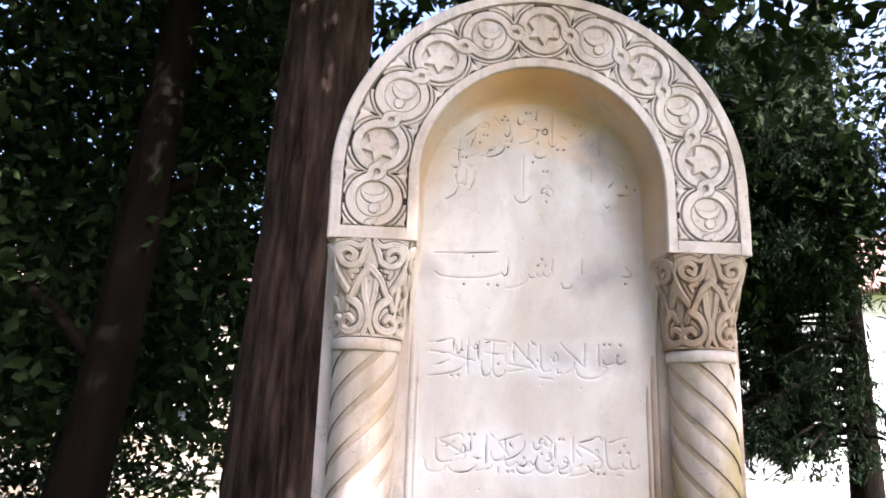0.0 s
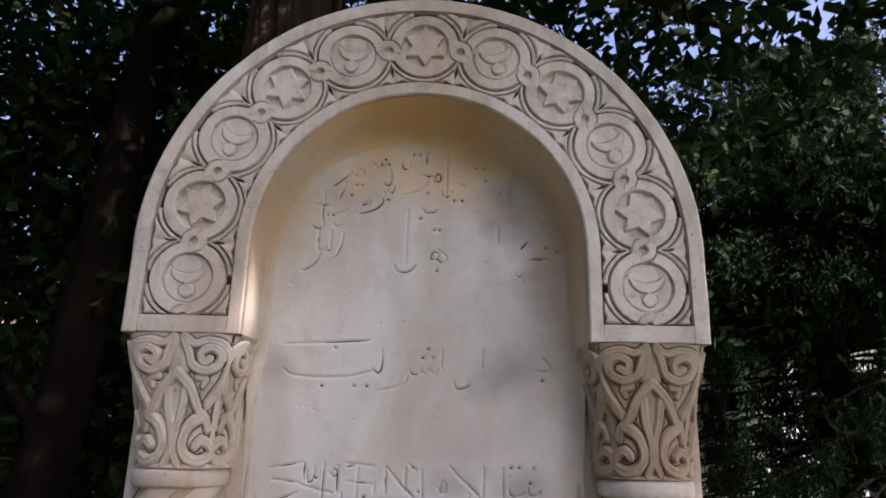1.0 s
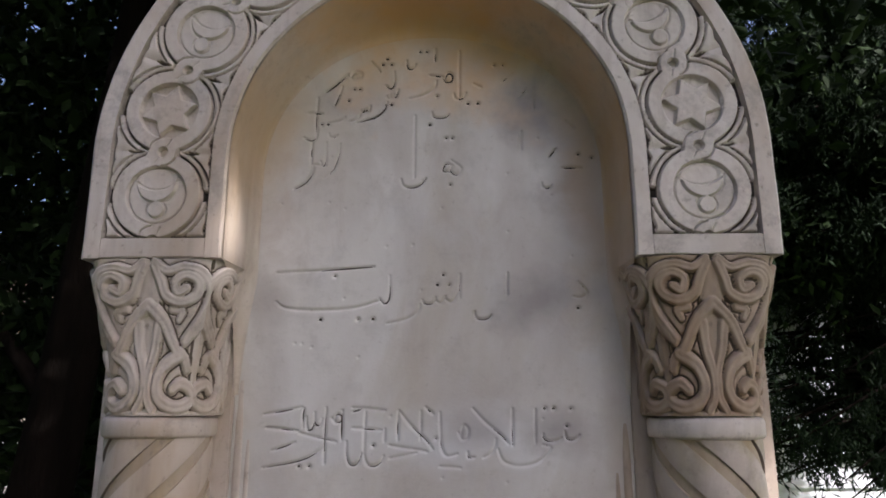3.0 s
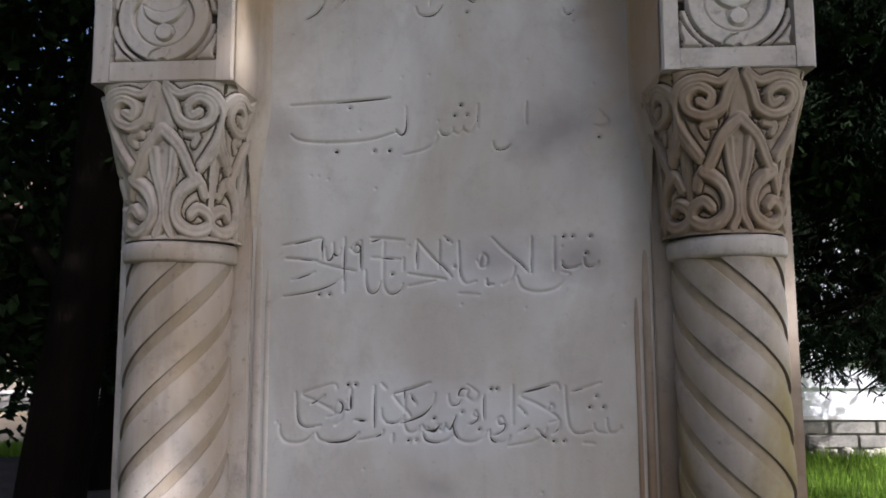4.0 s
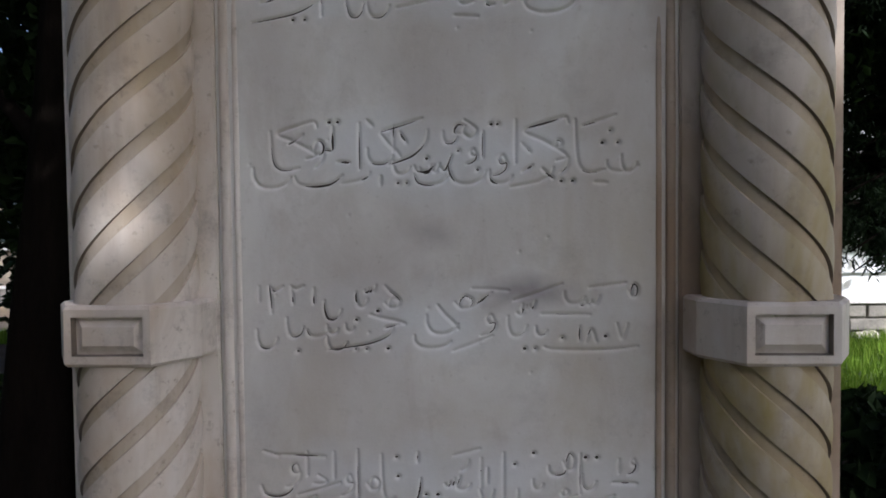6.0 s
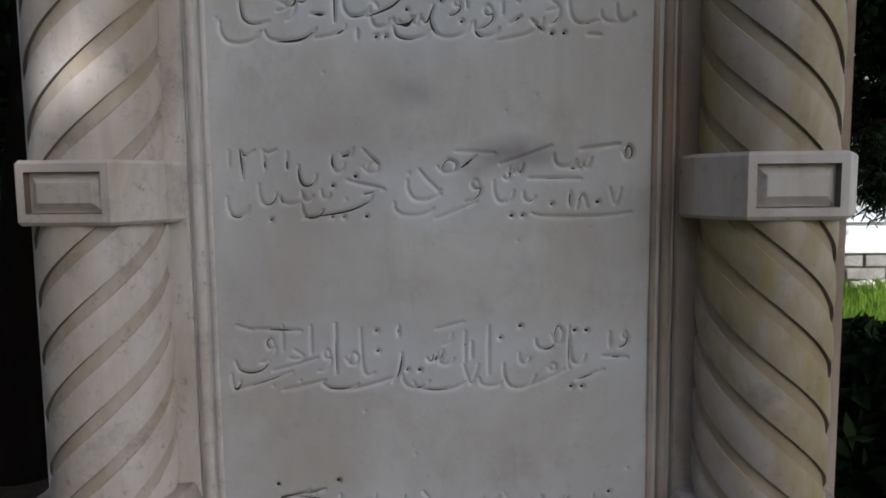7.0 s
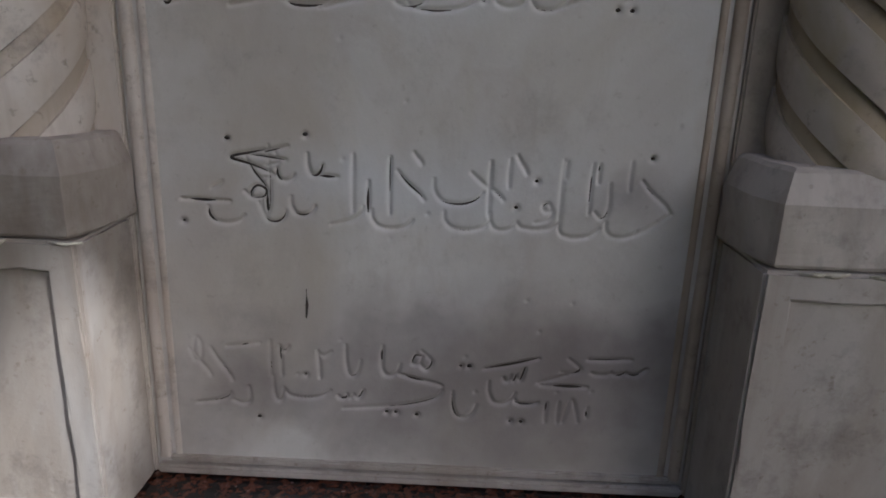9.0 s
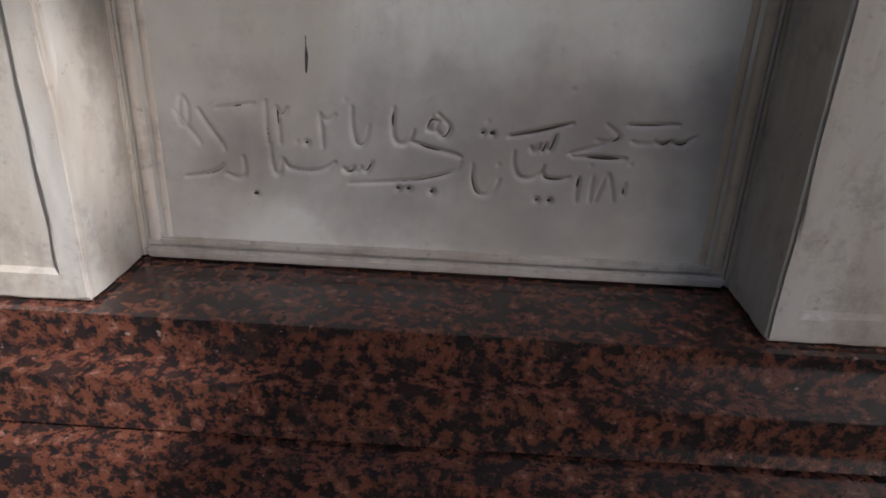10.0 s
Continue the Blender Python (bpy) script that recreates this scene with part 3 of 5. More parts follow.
# Bands of one carved face, mirrored about its middle: half width, height, points across and up.
VOLUTE = [
    (0.0072, 1.00, [(0.73, 0.471), (0.97, 0.636), (1.03, 0.793), (0.86, 0.91), (0.6, 0.944), (0.32, 0.921), (0.1, 0.981)]),
    (0.0074, 1.00, [(0.1, 0.957), (0.22, 0.85), (0.32, 0.761), (0.58, 0.717), (0.81, 0.76), (0.83, 0.847), (0.65, 0.893), (0.47, 0.85), (0.53, 0.781), (0.65, 0.807)]),
    (0.0072, 0.95, [(1.1, 0.976), (1.1, 0.793), (0.98, 0.593), (0.73, 0.453)]),
    (0.0060, 0.70, [(0.46, 0.676), (0.63, 0.657), (0.59, 0.604)]),
    (0.0150, 0.62, [(0.04, 0.7), (0.01, 0.793), (0.0, 0.893)]),
]
LEAVES = [
    (0.0090, 1.00, [(0.01, 0.7), (0.31, 0.593), (0.5, 0.464), (0.61, 0.393)]),
    (0.0095, 1.00, [(0.67, 0.381), (0.37, 0.307), (0.24, 0.193), (0.34, 0.096), (0.67, 0.047), (0.96, 0.086), (0.96, 0.157), (0.73, 0.2), (0.58, 0.161)]),
    (0.0085, 0.85, [(0.21, 0.571), (0.17, 0.421), (0.05, 0.264), (0.05, 0.121), (0.18, 0.033)]),
    (0.0085, 0.80, [(0.6, 0.396), (0.77, 0.35), (0.84, 0.286)]),
    (0.0110, 0.42, [(0.04, 0.636), (0.1, 0.493), (0.02, 0.379)]),
    (0.0150, 0.50, [(1.1, 0.5), (1.1, 0.35), (1.1, 0.229)]),
]


def capital_face():
    """One carved face: bands, scrolls and leaves stand up from a sunk ground. Returns the mesh about the capital's axis."""
    nu, nv = 130, 190
    us, vs = np.linspace(-1, 1, nu), np.linspace(0, 1, nv)
    gu, gv = np.meshgrid(us, vs)
    mu, mv = 0.086, Z1C - Z0C
    relief = np.full_like(gu, 0.42)
    cuts = np.zeros_like(gu)
    for width, high, points in VOLUTE + LEAVES:
        line = bezier(points, 18)
        n = len(line)
        near = np.full_like(gu, 9.0)
        for k, (u, v) in enumerate(line):
            w = width * 1.22 * (1 - 0.22 * k / n)
            near = np.minimum(near, np.sqrt(((gu - u) * mu) ** 2 + ((gv - v) * mv) ** 2) / w)
        near = np.minimum(near, near[:, ::-1])
        d = np.clip(near, 0, 1)
        cuts = np.where(near < 1, 0, np.maximum(cuts, np.clip(1.35 - near, 0, 0.35) / 0.35))
        relief = np.maximum(relief, np.where(near < 1, high * (1 - d ** 3.6) ** 0.55 - 0.10 * high * np.exp(-(d / 0.35) ** 2), 0))
    relief = relief - 0.55 * cuts * (relief < 0.5)
    relief = np.maximum(relief, np.clip((0.035 - gv) / 0.02, 0, 1) * 0.7)
    verts = []
    for r in range(nv):
        v = vs[r]
        h, n = cap_h(v), cap_n(v)
        for c in range(nu):
            a = us[c] * math.pi / 4
            q = h / (abs(math.cos(a)) ** n + abs(math.sin(a)) ** n) ** (1 / n) - 0.0105 + 0.0125 * relief[r, c] + 0.0006 * noise.noise((us[c] * 9, v * 14, 2))
            verts.append((q * math.sin(a), -q * math.cos(a), Z0C + mv * v))
    faces = [(r * nu + c, r * nu + c + 1, (r + 1) * nu + c + 1, (r + 1) * nu + c) for r in range(nv - 1) for c in range(nu - 1)]
    me = bpy.data.meshes.new("carved_face")
    me.from_pydata(verts, [], faces)
    me.shade_smooth()
    # Low relief is coloured dark for shade and grime.
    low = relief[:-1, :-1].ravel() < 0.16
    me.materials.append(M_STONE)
    me.materials.append(M_GRIME_SHADE)
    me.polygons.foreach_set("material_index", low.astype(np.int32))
    return me


def capital(side):
    cx = side * 0.3815
    bm = bmesh.new()
    vs = [0, 0.03, 0.1, 0.2, 0.3, 0.4, 0.5, 0.6, 0.7, 0.8, 0.88, 0.95, 1.0]
    # Dark core, so that gaps in the carving read as shaded.
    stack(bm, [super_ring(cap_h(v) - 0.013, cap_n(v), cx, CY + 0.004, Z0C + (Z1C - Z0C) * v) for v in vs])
    cap = part("capital", bm, M_GRIME_SHADE, stele, "carved marble capital with volutes and tall leaves", True)
    return cap, cx


def weather(bm):
    """Cuts long edges up and moves their points a little, so that corners look chipped and worn."""
    bmesh.ops.subdivide_edges(bm, edges=[e for e in bm.edges if e.calc_length() > 0.03], cuts=9, use_grid_fill=True)
    for v in bm.verts:
        p = v.co * 70
        chip = max(0.0, noise.noise(v.co * 45 + Vector((3, 1, 7))) - 0.25) if v.is_boundary or any(e.calc_face_angle(0) > 0.4 for e in v.link_edges if len(e.link_faces) == 2) else 0
        v.co += Vector((noise.noise(p), noise.noise(p + Vector((9, 0, 0))), noise.noise(p + Vector((0, 9, 0))))) * 0.0009 - v.normal * 0.006 * chip


FACE = capital_face()
for side in (-1, 1):
    shaft_mat = M_LICHEN if side > 0 else M_STONE
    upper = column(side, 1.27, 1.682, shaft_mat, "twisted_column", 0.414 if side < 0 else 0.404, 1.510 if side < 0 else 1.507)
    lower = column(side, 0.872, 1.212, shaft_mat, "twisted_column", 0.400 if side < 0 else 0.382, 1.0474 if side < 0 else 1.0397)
    if side > 0:
        tagged(upper, "twisted marble column stained ochre by lichen")
        tagged(lower, "twisted marble column stained ochre by lichen")
    cap, cx = capital(side)
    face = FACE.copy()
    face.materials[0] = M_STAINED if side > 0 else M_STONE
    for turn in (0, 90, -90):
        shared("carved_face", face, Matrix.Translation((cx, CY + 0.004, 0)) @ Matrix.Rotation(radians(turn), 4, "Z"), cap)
    bm = bmesh.new()
    stack(bm, [super_ring(r, 2.0, side * CX, CY, z) for r, z in ((0.068, 1.669), (0.0760, 1.671), (0.0780, 1.675), (0.0780, 1.692), (0.0760, 1.697), (0.070, 1.699))])
    part("neck_ring", bm, M_STONE, stele, "", True)
    # collar: half an octagon with a sunk field
    bm = bmesh.new()
    o = [(-0.051, -0.100), (0.051, -0.100), (0.088, -0.045), (0.092, -0.004), (-0.092, -0.004), (-0.088, -0.045)]
    rings = []
    for z, g in ((1.2065, 0.004), (1.2105, 0.0), (1.2735, 0.0), (1.2775, 0.004)):
        rings.append([(side * CX + x * (1 - g * 10), y * (1 - g * 9), z) for x, y in o])
    stack(bm, rings)
    bmesh.ops.recalc_face_normals(bm, faces=bm.faces)
    bm.normal_update()
    front = [f for f in bm.faces if f.calc_area() > 0.004 and all(v.co.y < -0.09 for v in f.verts)]
    r = bmesh.ops.inset_region(bm, faces=front, thickness=0.0125, depth=0)
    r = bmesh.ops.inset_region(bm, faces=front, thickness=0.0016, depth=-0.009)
    # Sides of the sunk field are coloured dark for dirt and shade.
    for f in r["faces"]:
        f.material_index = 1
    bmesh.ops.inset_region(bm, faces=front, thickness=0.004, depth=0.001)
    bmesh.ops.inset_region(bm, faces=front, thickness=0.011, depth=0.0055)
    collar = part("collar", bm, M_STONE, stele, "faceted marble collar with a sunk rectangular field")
    collar.data.materials.append(M_GRIME_SHADE)
    # pedestal
    bm = bmesh.new()
    px0, px1 = sorted((side * 0.292, side * 0.482))
    box(bm, px0, px1, -0.106, -0.0055, ZB, 0.794, 0.003)
    front = [f for f in bm.faces if f.normal.y < -0.9 and f.calc_area() > 0.02] or [max((f for f in bm.faces), key=lambda f: -f.calc_center_median().y * 10 + f.calc_area())]
    bmesh.ops.inset_region(bm, faces=front, thickness=0.032, depth=0)
    bmesh.ops.inset_region(bm, faces=front, thickness=0.005, depth=-0.007)
    weather(bm)
    ped = part("pedestal", bm, M_WORN, stele, "marble pedestal with a sunk panel")
    bm = bmesh.new()
    o = [(-0.087, -0.104), (0.087, -0.104), (0.099, -0.066), (0.101, -0.0055), (-0.101, -0.0055), (-0.099, -0.066)]
    rings = []
    for z, g in ((0.796, 0.02), (0.799, 0.0), (0.850, 0.0), (0.875, 0.10), (0.8785, 0.14)):
        rings.append([(side * CX + x * (1 - g), -0.0055 + (y + 0.0055) * (1 - g * 1.1), z) for x, y in o])
    stack(bm, rings)
    weather(bm)
    part("pedestal_cap", bm, M_CAP, ped, "chipped grimy marble cap with bevelled top")
    # pale mortar squeezed out of the joint
    rnd = random.Random(5 + side)
    for k in range(5):
        x = side * CX - 0.085 + 0.17 * (k + rnd.uniform(0, 0.7)) / 5
        v, f = [], []
        w = rnd.uniform(0.01, 0.035)
        tube(v, f, [(x, -0.1055, 0.7935 + rnd.uniform(-0.002, 0.001)), (x + w * 0.5, -0.1065, 0.792), (x + w, -0.1055, 0.794)], [0.001, rnd.uniform(0.0015, 0.0035), 0.001], 6)
        mesh_object("mortar_crumb", v, f, M_RUBBLE, ped, "", True)


# ---- the inscription: strokes cut into the panel ----
# Lines of script: strokes by letter form, left edge, top, right edge, bottom in millimetres on the panel.
SCRIPT = {}
SCRIPT["L0a"] = [
    ("slash", -173, 2243, -137, 2211), ("loop", -138, 2248, -115, 2235), ("slash", -158, 2221, -146, 2187), ("ra", -121, 2194, -72, 2158), ("sin", -114, 2187, -99, 2177), ("ra", -132, 2175, -115, 2160),
    ("alif", -190, 2202, -182, 2133), ("bar", -200, 2176, -176, 2174), ("lam", -206, 2157, -182, 2128), ("dots2", -177, 2160, -167, 2151), ("ra", -166, 2168, -140, 2158), ("bowl", -165, 2140, -151, 2133),
    ("alif", -194, 2131, -189, 2087), ("ra", -218, 2087, -187, 2046), ("lam", -177, 2124, -167, 2085), ("ra", -171, 2121, -146, 2064), ("bar", -189, 2087, -167, 2085), ("bslash", -99, 2265, -85, 2247),
    ("dots3", -80, 2269, -66, 2258),
]
SCRIPT["L0b"] = [
    ("lam", -75, 2247, -59, 2217), ("sin", -73, 2215, -54, 2200), ("dots2", -74, 2188, -65, 2188), ("ra", -38, 2229, 8, 2198), ("loop", 18, 2242, 34, 2227), ("bar", -3, 2239, 20, 2236),
    ("dot", 8, 2203, 10, 2201), ("alif", 42, 2281, 48, 2199), ("dish", 36, 2209, 56, 2196), ("dots2", 59, 2190, 75, 2186), ("dots2", -19, 2281, -8, 2281), ("bowl", -41, 2266, -26, 2251),
    ("dots2", 102, 2258, 116, 2251), ("bslash", 68, 2223, 80, 2216), ("alif", 160, 2215, 168, 2177), ("slash", 140, 2213, 153, 2198), ("alif", 139, 2139, 146, 2107), ("slash", 185, 2109, 197, 2095),
]
SCRIPT["L0c"] = [
    ("bar", 205, 2077, 236, 2077), ("dot", 252, 2094, 253, 2092), ("dot", 231, 2100, 232, 2098), ("bowl", 173, 2053, 188, 2044), ("alif", -29, 2169, -25, 2063), ("dish", -48, 2066, -8, 2047),
    ("ha", 19, 2092, 47, 2065), ("dot", 29, 2052, 31, 2050), ("dot", -3, 2153, -2, 2151), ("dots2", 24, 2129, 33, 2129), ("bowl", 1, 2174, 28, 2164), ("alif", 5, 2286, 7, 2263),
    ("dot", -136, 2197, -134, 2195), ("dots2", -126, 2216, -117, 2216), ("bslash", 214, 2157, 227, 2143), ("slash", 113, 2240, 131, 2225),
]
SCRIPT["L1a"] = [
    ("dish", -236, 1872, -75, 1854), ("bar", -237, 1912, -86, 1921), ("lam", -79, 1906, -60, 1864), ("sin", -13, 1886, 44, 1863), ("alif", 42, 1908, 46, 1871),
    ("ra", -67, 1862, -16, 1833), ("alif", 111, 1910, 120, 1876), ("dal", 214, 1896, 235, 1871), ("dot", -169, 1843, -164, 1836), ("dots2", -110, 1842, -87, 1838),
    ("dots3", 10, 1907, 28, 1890), ("bowl", 66, 1851, 91, 1839), ("dot", 217, 1860, 225, 1851),
]
SCRIPT["L1b"] = [
    ("dot", -149, 1908, -145, 1905),
]
SCRIPT["L2a"] = [
    ("slash", -246, 1711, -189, 1700), ("bar", -240, 1681, -193, 1677), ("slash", -231, 1661, -197, 1649), ("ra", -244, 1665, -153, 1625), ("bslash", -191, 1674, -136, 1661), ("alif", -189, 1709, -184, 1681),
    ("bowl", -170, 1703, -158, 1685), ("bowl", -182, 1697, -170, 1678), ("alif", -156, 1710, -151, 1630), ("loop", -144, 1701, -130, 1689), ("alif", -131, 1706, -127, 1663), ("bar", -114, 1710, -65, 1706),
    ("slash", -114, 1710, -96, 1704), ("bar", -113, 1681, -70, 1678), ("alif", -68, 1680, -65, 1662), ("alif", -100, 1707, -91, 1637), ("bowl", -122, 1662, -99, 1629), ("bowl", -96, 1655, -67, 1628),
    ("dot", -84, 1658, -81, 1655),
]
SCRIPT["L2b"] = [
    ("alif", -49, 1706, -45, 1663), ("bslash", -46, 1706, 4, 1651), ("bslash", -59, 1657, -4, 1648), ("slash", -59, 1647, -19, 1639), ("alif", -16, 1705, -12, 1664), ("bslash", -7, 1711, 4, 1701),
    ("dot", 7, 1668, 10, 1665), ("ell", 14, 1703, 40, 1642), ("bar", 14, 1628, 44, 1626), ("loop", 41, 1685, 55, 1666), ("ell", 54, 1648, 64, 1640), ("bslash", 62, 1709, 114, 1658),
    ("ra", 76, 1666, 95, 1640), ("dish", 98, 1660, 175, 1629), ("alif", 117, 1709, 121, 1656), ("alif", 150, 1708, 154, 1660), ("bar", 162, 1658, 173, 1656), ("bowl", 163, 1673, 190, 1663),
    ("bowl", 194, 1678, 215, 1665), ("dot", 196, 1686, 199, 1683),
]
SCRIPT["L2c"] = [
    ("dot", 203, 1710, 205, 1707), ("dots2", 166, 1709, 179, 1709), ("dots2", -190, 1628, -175, 1627),
]
SCRIPT["L3a"] = [
    ("ell", -222, 1487, -184, 1438), ("kaf", -212, 1499, -162, 1452), ("slash", -199, 1483, -180, 1471), ("loop", -171, 1475, -154, 1458), ("bar", -154, 1463, -143, 1462), ("alif", -143, 1493, -141, 1463),
    ("ra", -165, 1467, -153, 1441), ("dots2", -146, 1498, -135, 1498), ("bowl", -245, 1441, -196, 1416), ("dish", -192, 1434, -129, 1417), ("bar", -136, 1448, -121, 1447), ("alif", -109, 1496, -107, 1437),
    ("ra", -132, 1434, -95, 1420), ("bslash", -98, 1500, -91, 1492), ("bowl", -98, 1464, -65, 1444), ("slash", -81, 1501, -28, 1485), ("bslash", -81, 1483, -56, 1453), ("alif", -66, 1492, -63, 1459),
    ("bslash", -56, 1484, -48, 1470),
]
SCRIPT["L3b"] = [
    ("ra", -72, 1486, -21, 1443), ("bowl", -65, 1448, -43, 1431), ("dish", -39, 1444, -13, 1434), ("dish", -39, 1436, 9, 1417), ("sin", -32, 1455, 9, 1433), ("bowl", -2, 1484, 16, 1469),
    ("ha", 13, 1498, 40, 1474), ("dot", 16, 1461, 19, 1458), ("dot", -24, 1452, -21, 1449), ("waw", 27, 1461, 40, 1443), ("bowl", 5, 1448, 53, 1418), ("dot", 40, 1437, 43, 1434),
    ("alif", 46, 1483, 50, 1450), ("dots2", 59, 1490, 67, 1494), ("waw", 60, 1453, 78, 1428), ("bowl", 56, 1435, 85, 1418), ("dots2", -59, 1420, -48, 1420), ("alif", -83, 1429, -80, 1418),
]
SCRIPT["L3c"] = [
    ("alif", 87, 1497, 91, 1442), ("kaf", 101, 1500, 155, 1445), ("slash", 103, 1500, 152, 1487), ("ra", 82, 1437, 136, 1413), ("bslash", 122, 1436, 136, 1423), ("bslash", 97, 1468, 108, 1456),
    ("loop", 137, 1471, 146, 1463), ("ra", 144, 1449, 155, 1430), ("slash", 97, 1440, 110, 1432), ("dots2", 146, 1420, 160, 1420), ("ell", 163, 1496, 202, 1430), ("slash", 171, 1501, 213, 1488),
    ("dots3", 197, 1482, 216, 1465), ("bowl", 202, 1444, 241, 1431), ("bowl", 220, 1451, 239, 1431), ("bar", 187, 1418, 202, 1417),
]
SCRIPT["L4a"] = [
    ("alif", -242, 1290, -239, 1271), ("two", -227, 1291, -209, 1256), ("two", -199, 1291, -182, 1267), ("alif", -171, 1287, -168, 1267), ("bowl", -156, 1271, -134, 1247), ("bowl", -115, 1282, -100, 1263),
    ("sin", -104, 1291, -89, 1282), ("bslash", -78, 1290, -58, 1270), ("loop", -78, 1274, -60, 1262), ("bowl", -205, 1249, -183, 1225), ("dish", -179, 1237, -149, 1225), ("bowl", -244, 1234, -217, 1210),
    ("bowl", -153, 1240, -139, 1229), ("bowl", -129, 1241, -118, 1232), ("bslash", -97, 1253, -52, 1241), ("slash", -78, 1241, -60, 1236), ("ra", -153, 1237, -67, 1208), ("bowl", -153, 1226, -127, 1208),
]
SCRIPT["L4b"] = [
    ("dot", -116, 1248, -113, 1245), ("dot", -88, 1259, -86, 1256), ("dots2", -116, 1209, -102, 1209), ("dot", -76, 1211, -73, 1208), ("dot", -192, 1208, -189, 1205), ("bslash", -11, 1265, 15, 1234),
    ("bowl", -25, 1252, 15, 1228), ("bowl", -41, 1226, 6, 1210), ("slash", 7, 1226, 58, 1206), ("waw", 43, 1252, 62, 1226), ("loop", 11, 1276, 33, 1261), ("slash", 31, 1281, 58, 1261),
    ("bar", 33, 1286, 80, 1283), ("slash", 84, 1291, 146, 1270), ("lam", 89, 1266, 98, 1252), ("sin", 95, 1270, 113, 1259), ("bar", 120, 1253, 182, 1252), ("bowl", 78, 1250, 102, 1225),
]
SCRIPT["L4c"] = [
    ("bowl", 113, 1237, 127, 1226), ("bowl", 149, 1281, 175, 1266), ("sin", 167, 1276, 193, 1264), ("slash", 179, 1292, 225, 1286), ("loop", 229, 1290, 240, 1275), ("alif", 166, 1237, 170, 1219),
    ("eight", 176, 1233, 189, 1217), ("dot", 199, 1226, 202, 1223), ("seven", 214, 1241, 228, 1222), ("dot", 145, 1224, 148, 1221), ("dish", 123, 1213, 242, 1207), ("dots2", 99, 1209, 112, 1209),
]
SCRIPT["L5a"] = [
    ("bslash", -238, 1077, -218, 1070), ("bar", -218, 1072, -157, 1070), ("alif", -182, 1076, -181, 1045), ("waw", -210, 1060, -191, 1030), ("dish", -242, 1036, -197, 1017), ("slash", -196, 1036, -139, 1019),
    ("bowl", -247, 1015, -236, 996), ("slash", -238, 1019, -171, 996), ("slash", -184, 1008, -130, 995), ("dal", -174, 1046, -157, 1034), ("alif", -147, 1076, -146, 1041), ("waw", -138, 1046, -122, 1019),
    ("alif", -117, 1079, -115, 1015), ("loop", -104, 1042, -89, 1028), ("ell", -85, 1073, -68, 1014), ("dot", -67, 1071, -64, 1068), ("dot", -65, 1046, -63, 1043), ("bowl", -133, 1008, -89, 997),
    ("slash", -102, 1012, -42, 995),
]
SCRIPT["L5b"] = [
    ("ra", -47, 1042, -35, 1005), ("bowl", -34, 1015, -1, 999), ("dish", -21, 1009, 45, 996), ("alif", -40, 1076, -37, 1063), ("sin", -4, 1046, 16, 1032), ("dots2", -28, 1021, -13, 1021),
    ("bowl", 9, 1042, 29, 1028), ("slash", 7, 1081, 41, 1072), ("ra", 16, 1066, 27, 1052), ("alif", 41, 1069, 44, 1029), ("alif", 49, 1056, 52, 1036), ("seven", 40, 1029, 59, 1005),
    ("alif", 69, 1076, 73, 1015), ("dish", 59, 1015, 92, 1001), ("dot", 84, 1062, 87, 1060), ("bowl", 89, 1029, 128, 999), ("bowl", 108, 1042, 121, 1029), ("slash", 118, 1022, 164, 1001),
]
SCRIPT["L5c"] = [
    ("loop", 143, 1029, 152, 1021), ("bowl", 128, 1059, 151, 1047), ("loop", 147, 1075, 160, 1055), ("dot", 108, 1077, 111, 1074), ("alif", 166, 1075, 170, 1022), ("bowl", 170, 1049, 188, 1029),
    ("dots2", 175, 1065, 189, 1075), ("bar", 209, 1038, 239, 1037), ("alif", 215, 1068, 218, 1050), ("waw", 228, 1068, 238, 1049), ("dots2", 171, 1001, 184, 1001), ("slash", 177, 1022, 210, 1009),
]
SCRIPT["L6a"] = [
    ("dot", -194, 875, -192, 872), ("slash", -211, 831, -200, 824), ("bar", -242, 812, -192, 811), ("dot", -242, 791, -240, 788), ("bowl", -215, 805, -179, 789), ("loop", -178, 828, -157, 816),
    ("kaf", -190, 864, -146, 836), ("bslash", -176, 857, -153, 819), ("bar", -180, 859, -135, 854), ("slash", -156, 852, -143, 848), ("slash", -158, 868, -134, 861), ("bowl", -145, 846, -128, 834),
    ("bowl", -161, 814, -137, 792), ("alif", -157, 825, -155, 803), ("lam", -165, 868, -151, 799), ("bowl", -115, 861, -100, 840), ("bar", -104, 840, -85, 839), ("bowl", -132, 818, -108, 800),
    ("alif", -72, 862, -69, 804),
]
SCRIPT["L6b"] = [
    ("ra", -94, 811, -60, 791), ("alif", -57, 837, -54, 804), ("alif", -35, 861, -33, 804), ("bslash", -27, 848, 0, 819), ("bslash", -11, 866, -3, 855), ("bowl", -52, 808, -11, 789),
    ("bowl", 9, 841, 58, 817), ("bslash", 45, 849, 78, 822), ("alif", 62, 860, 65, 806), ("bowl", 20, 809, 65, 791), ("alif", 79, 863, 85, 835), ("bslash", 89, 867, 99, 849),
    ("bowl", 65, 810, 92, 792), ("dot", 89, 817, 92, 814), ("dot", 108, 844, 110, 841), ("waw", 109, 821, 126, 801), ("dish", 92, 803, 133, 794),
]
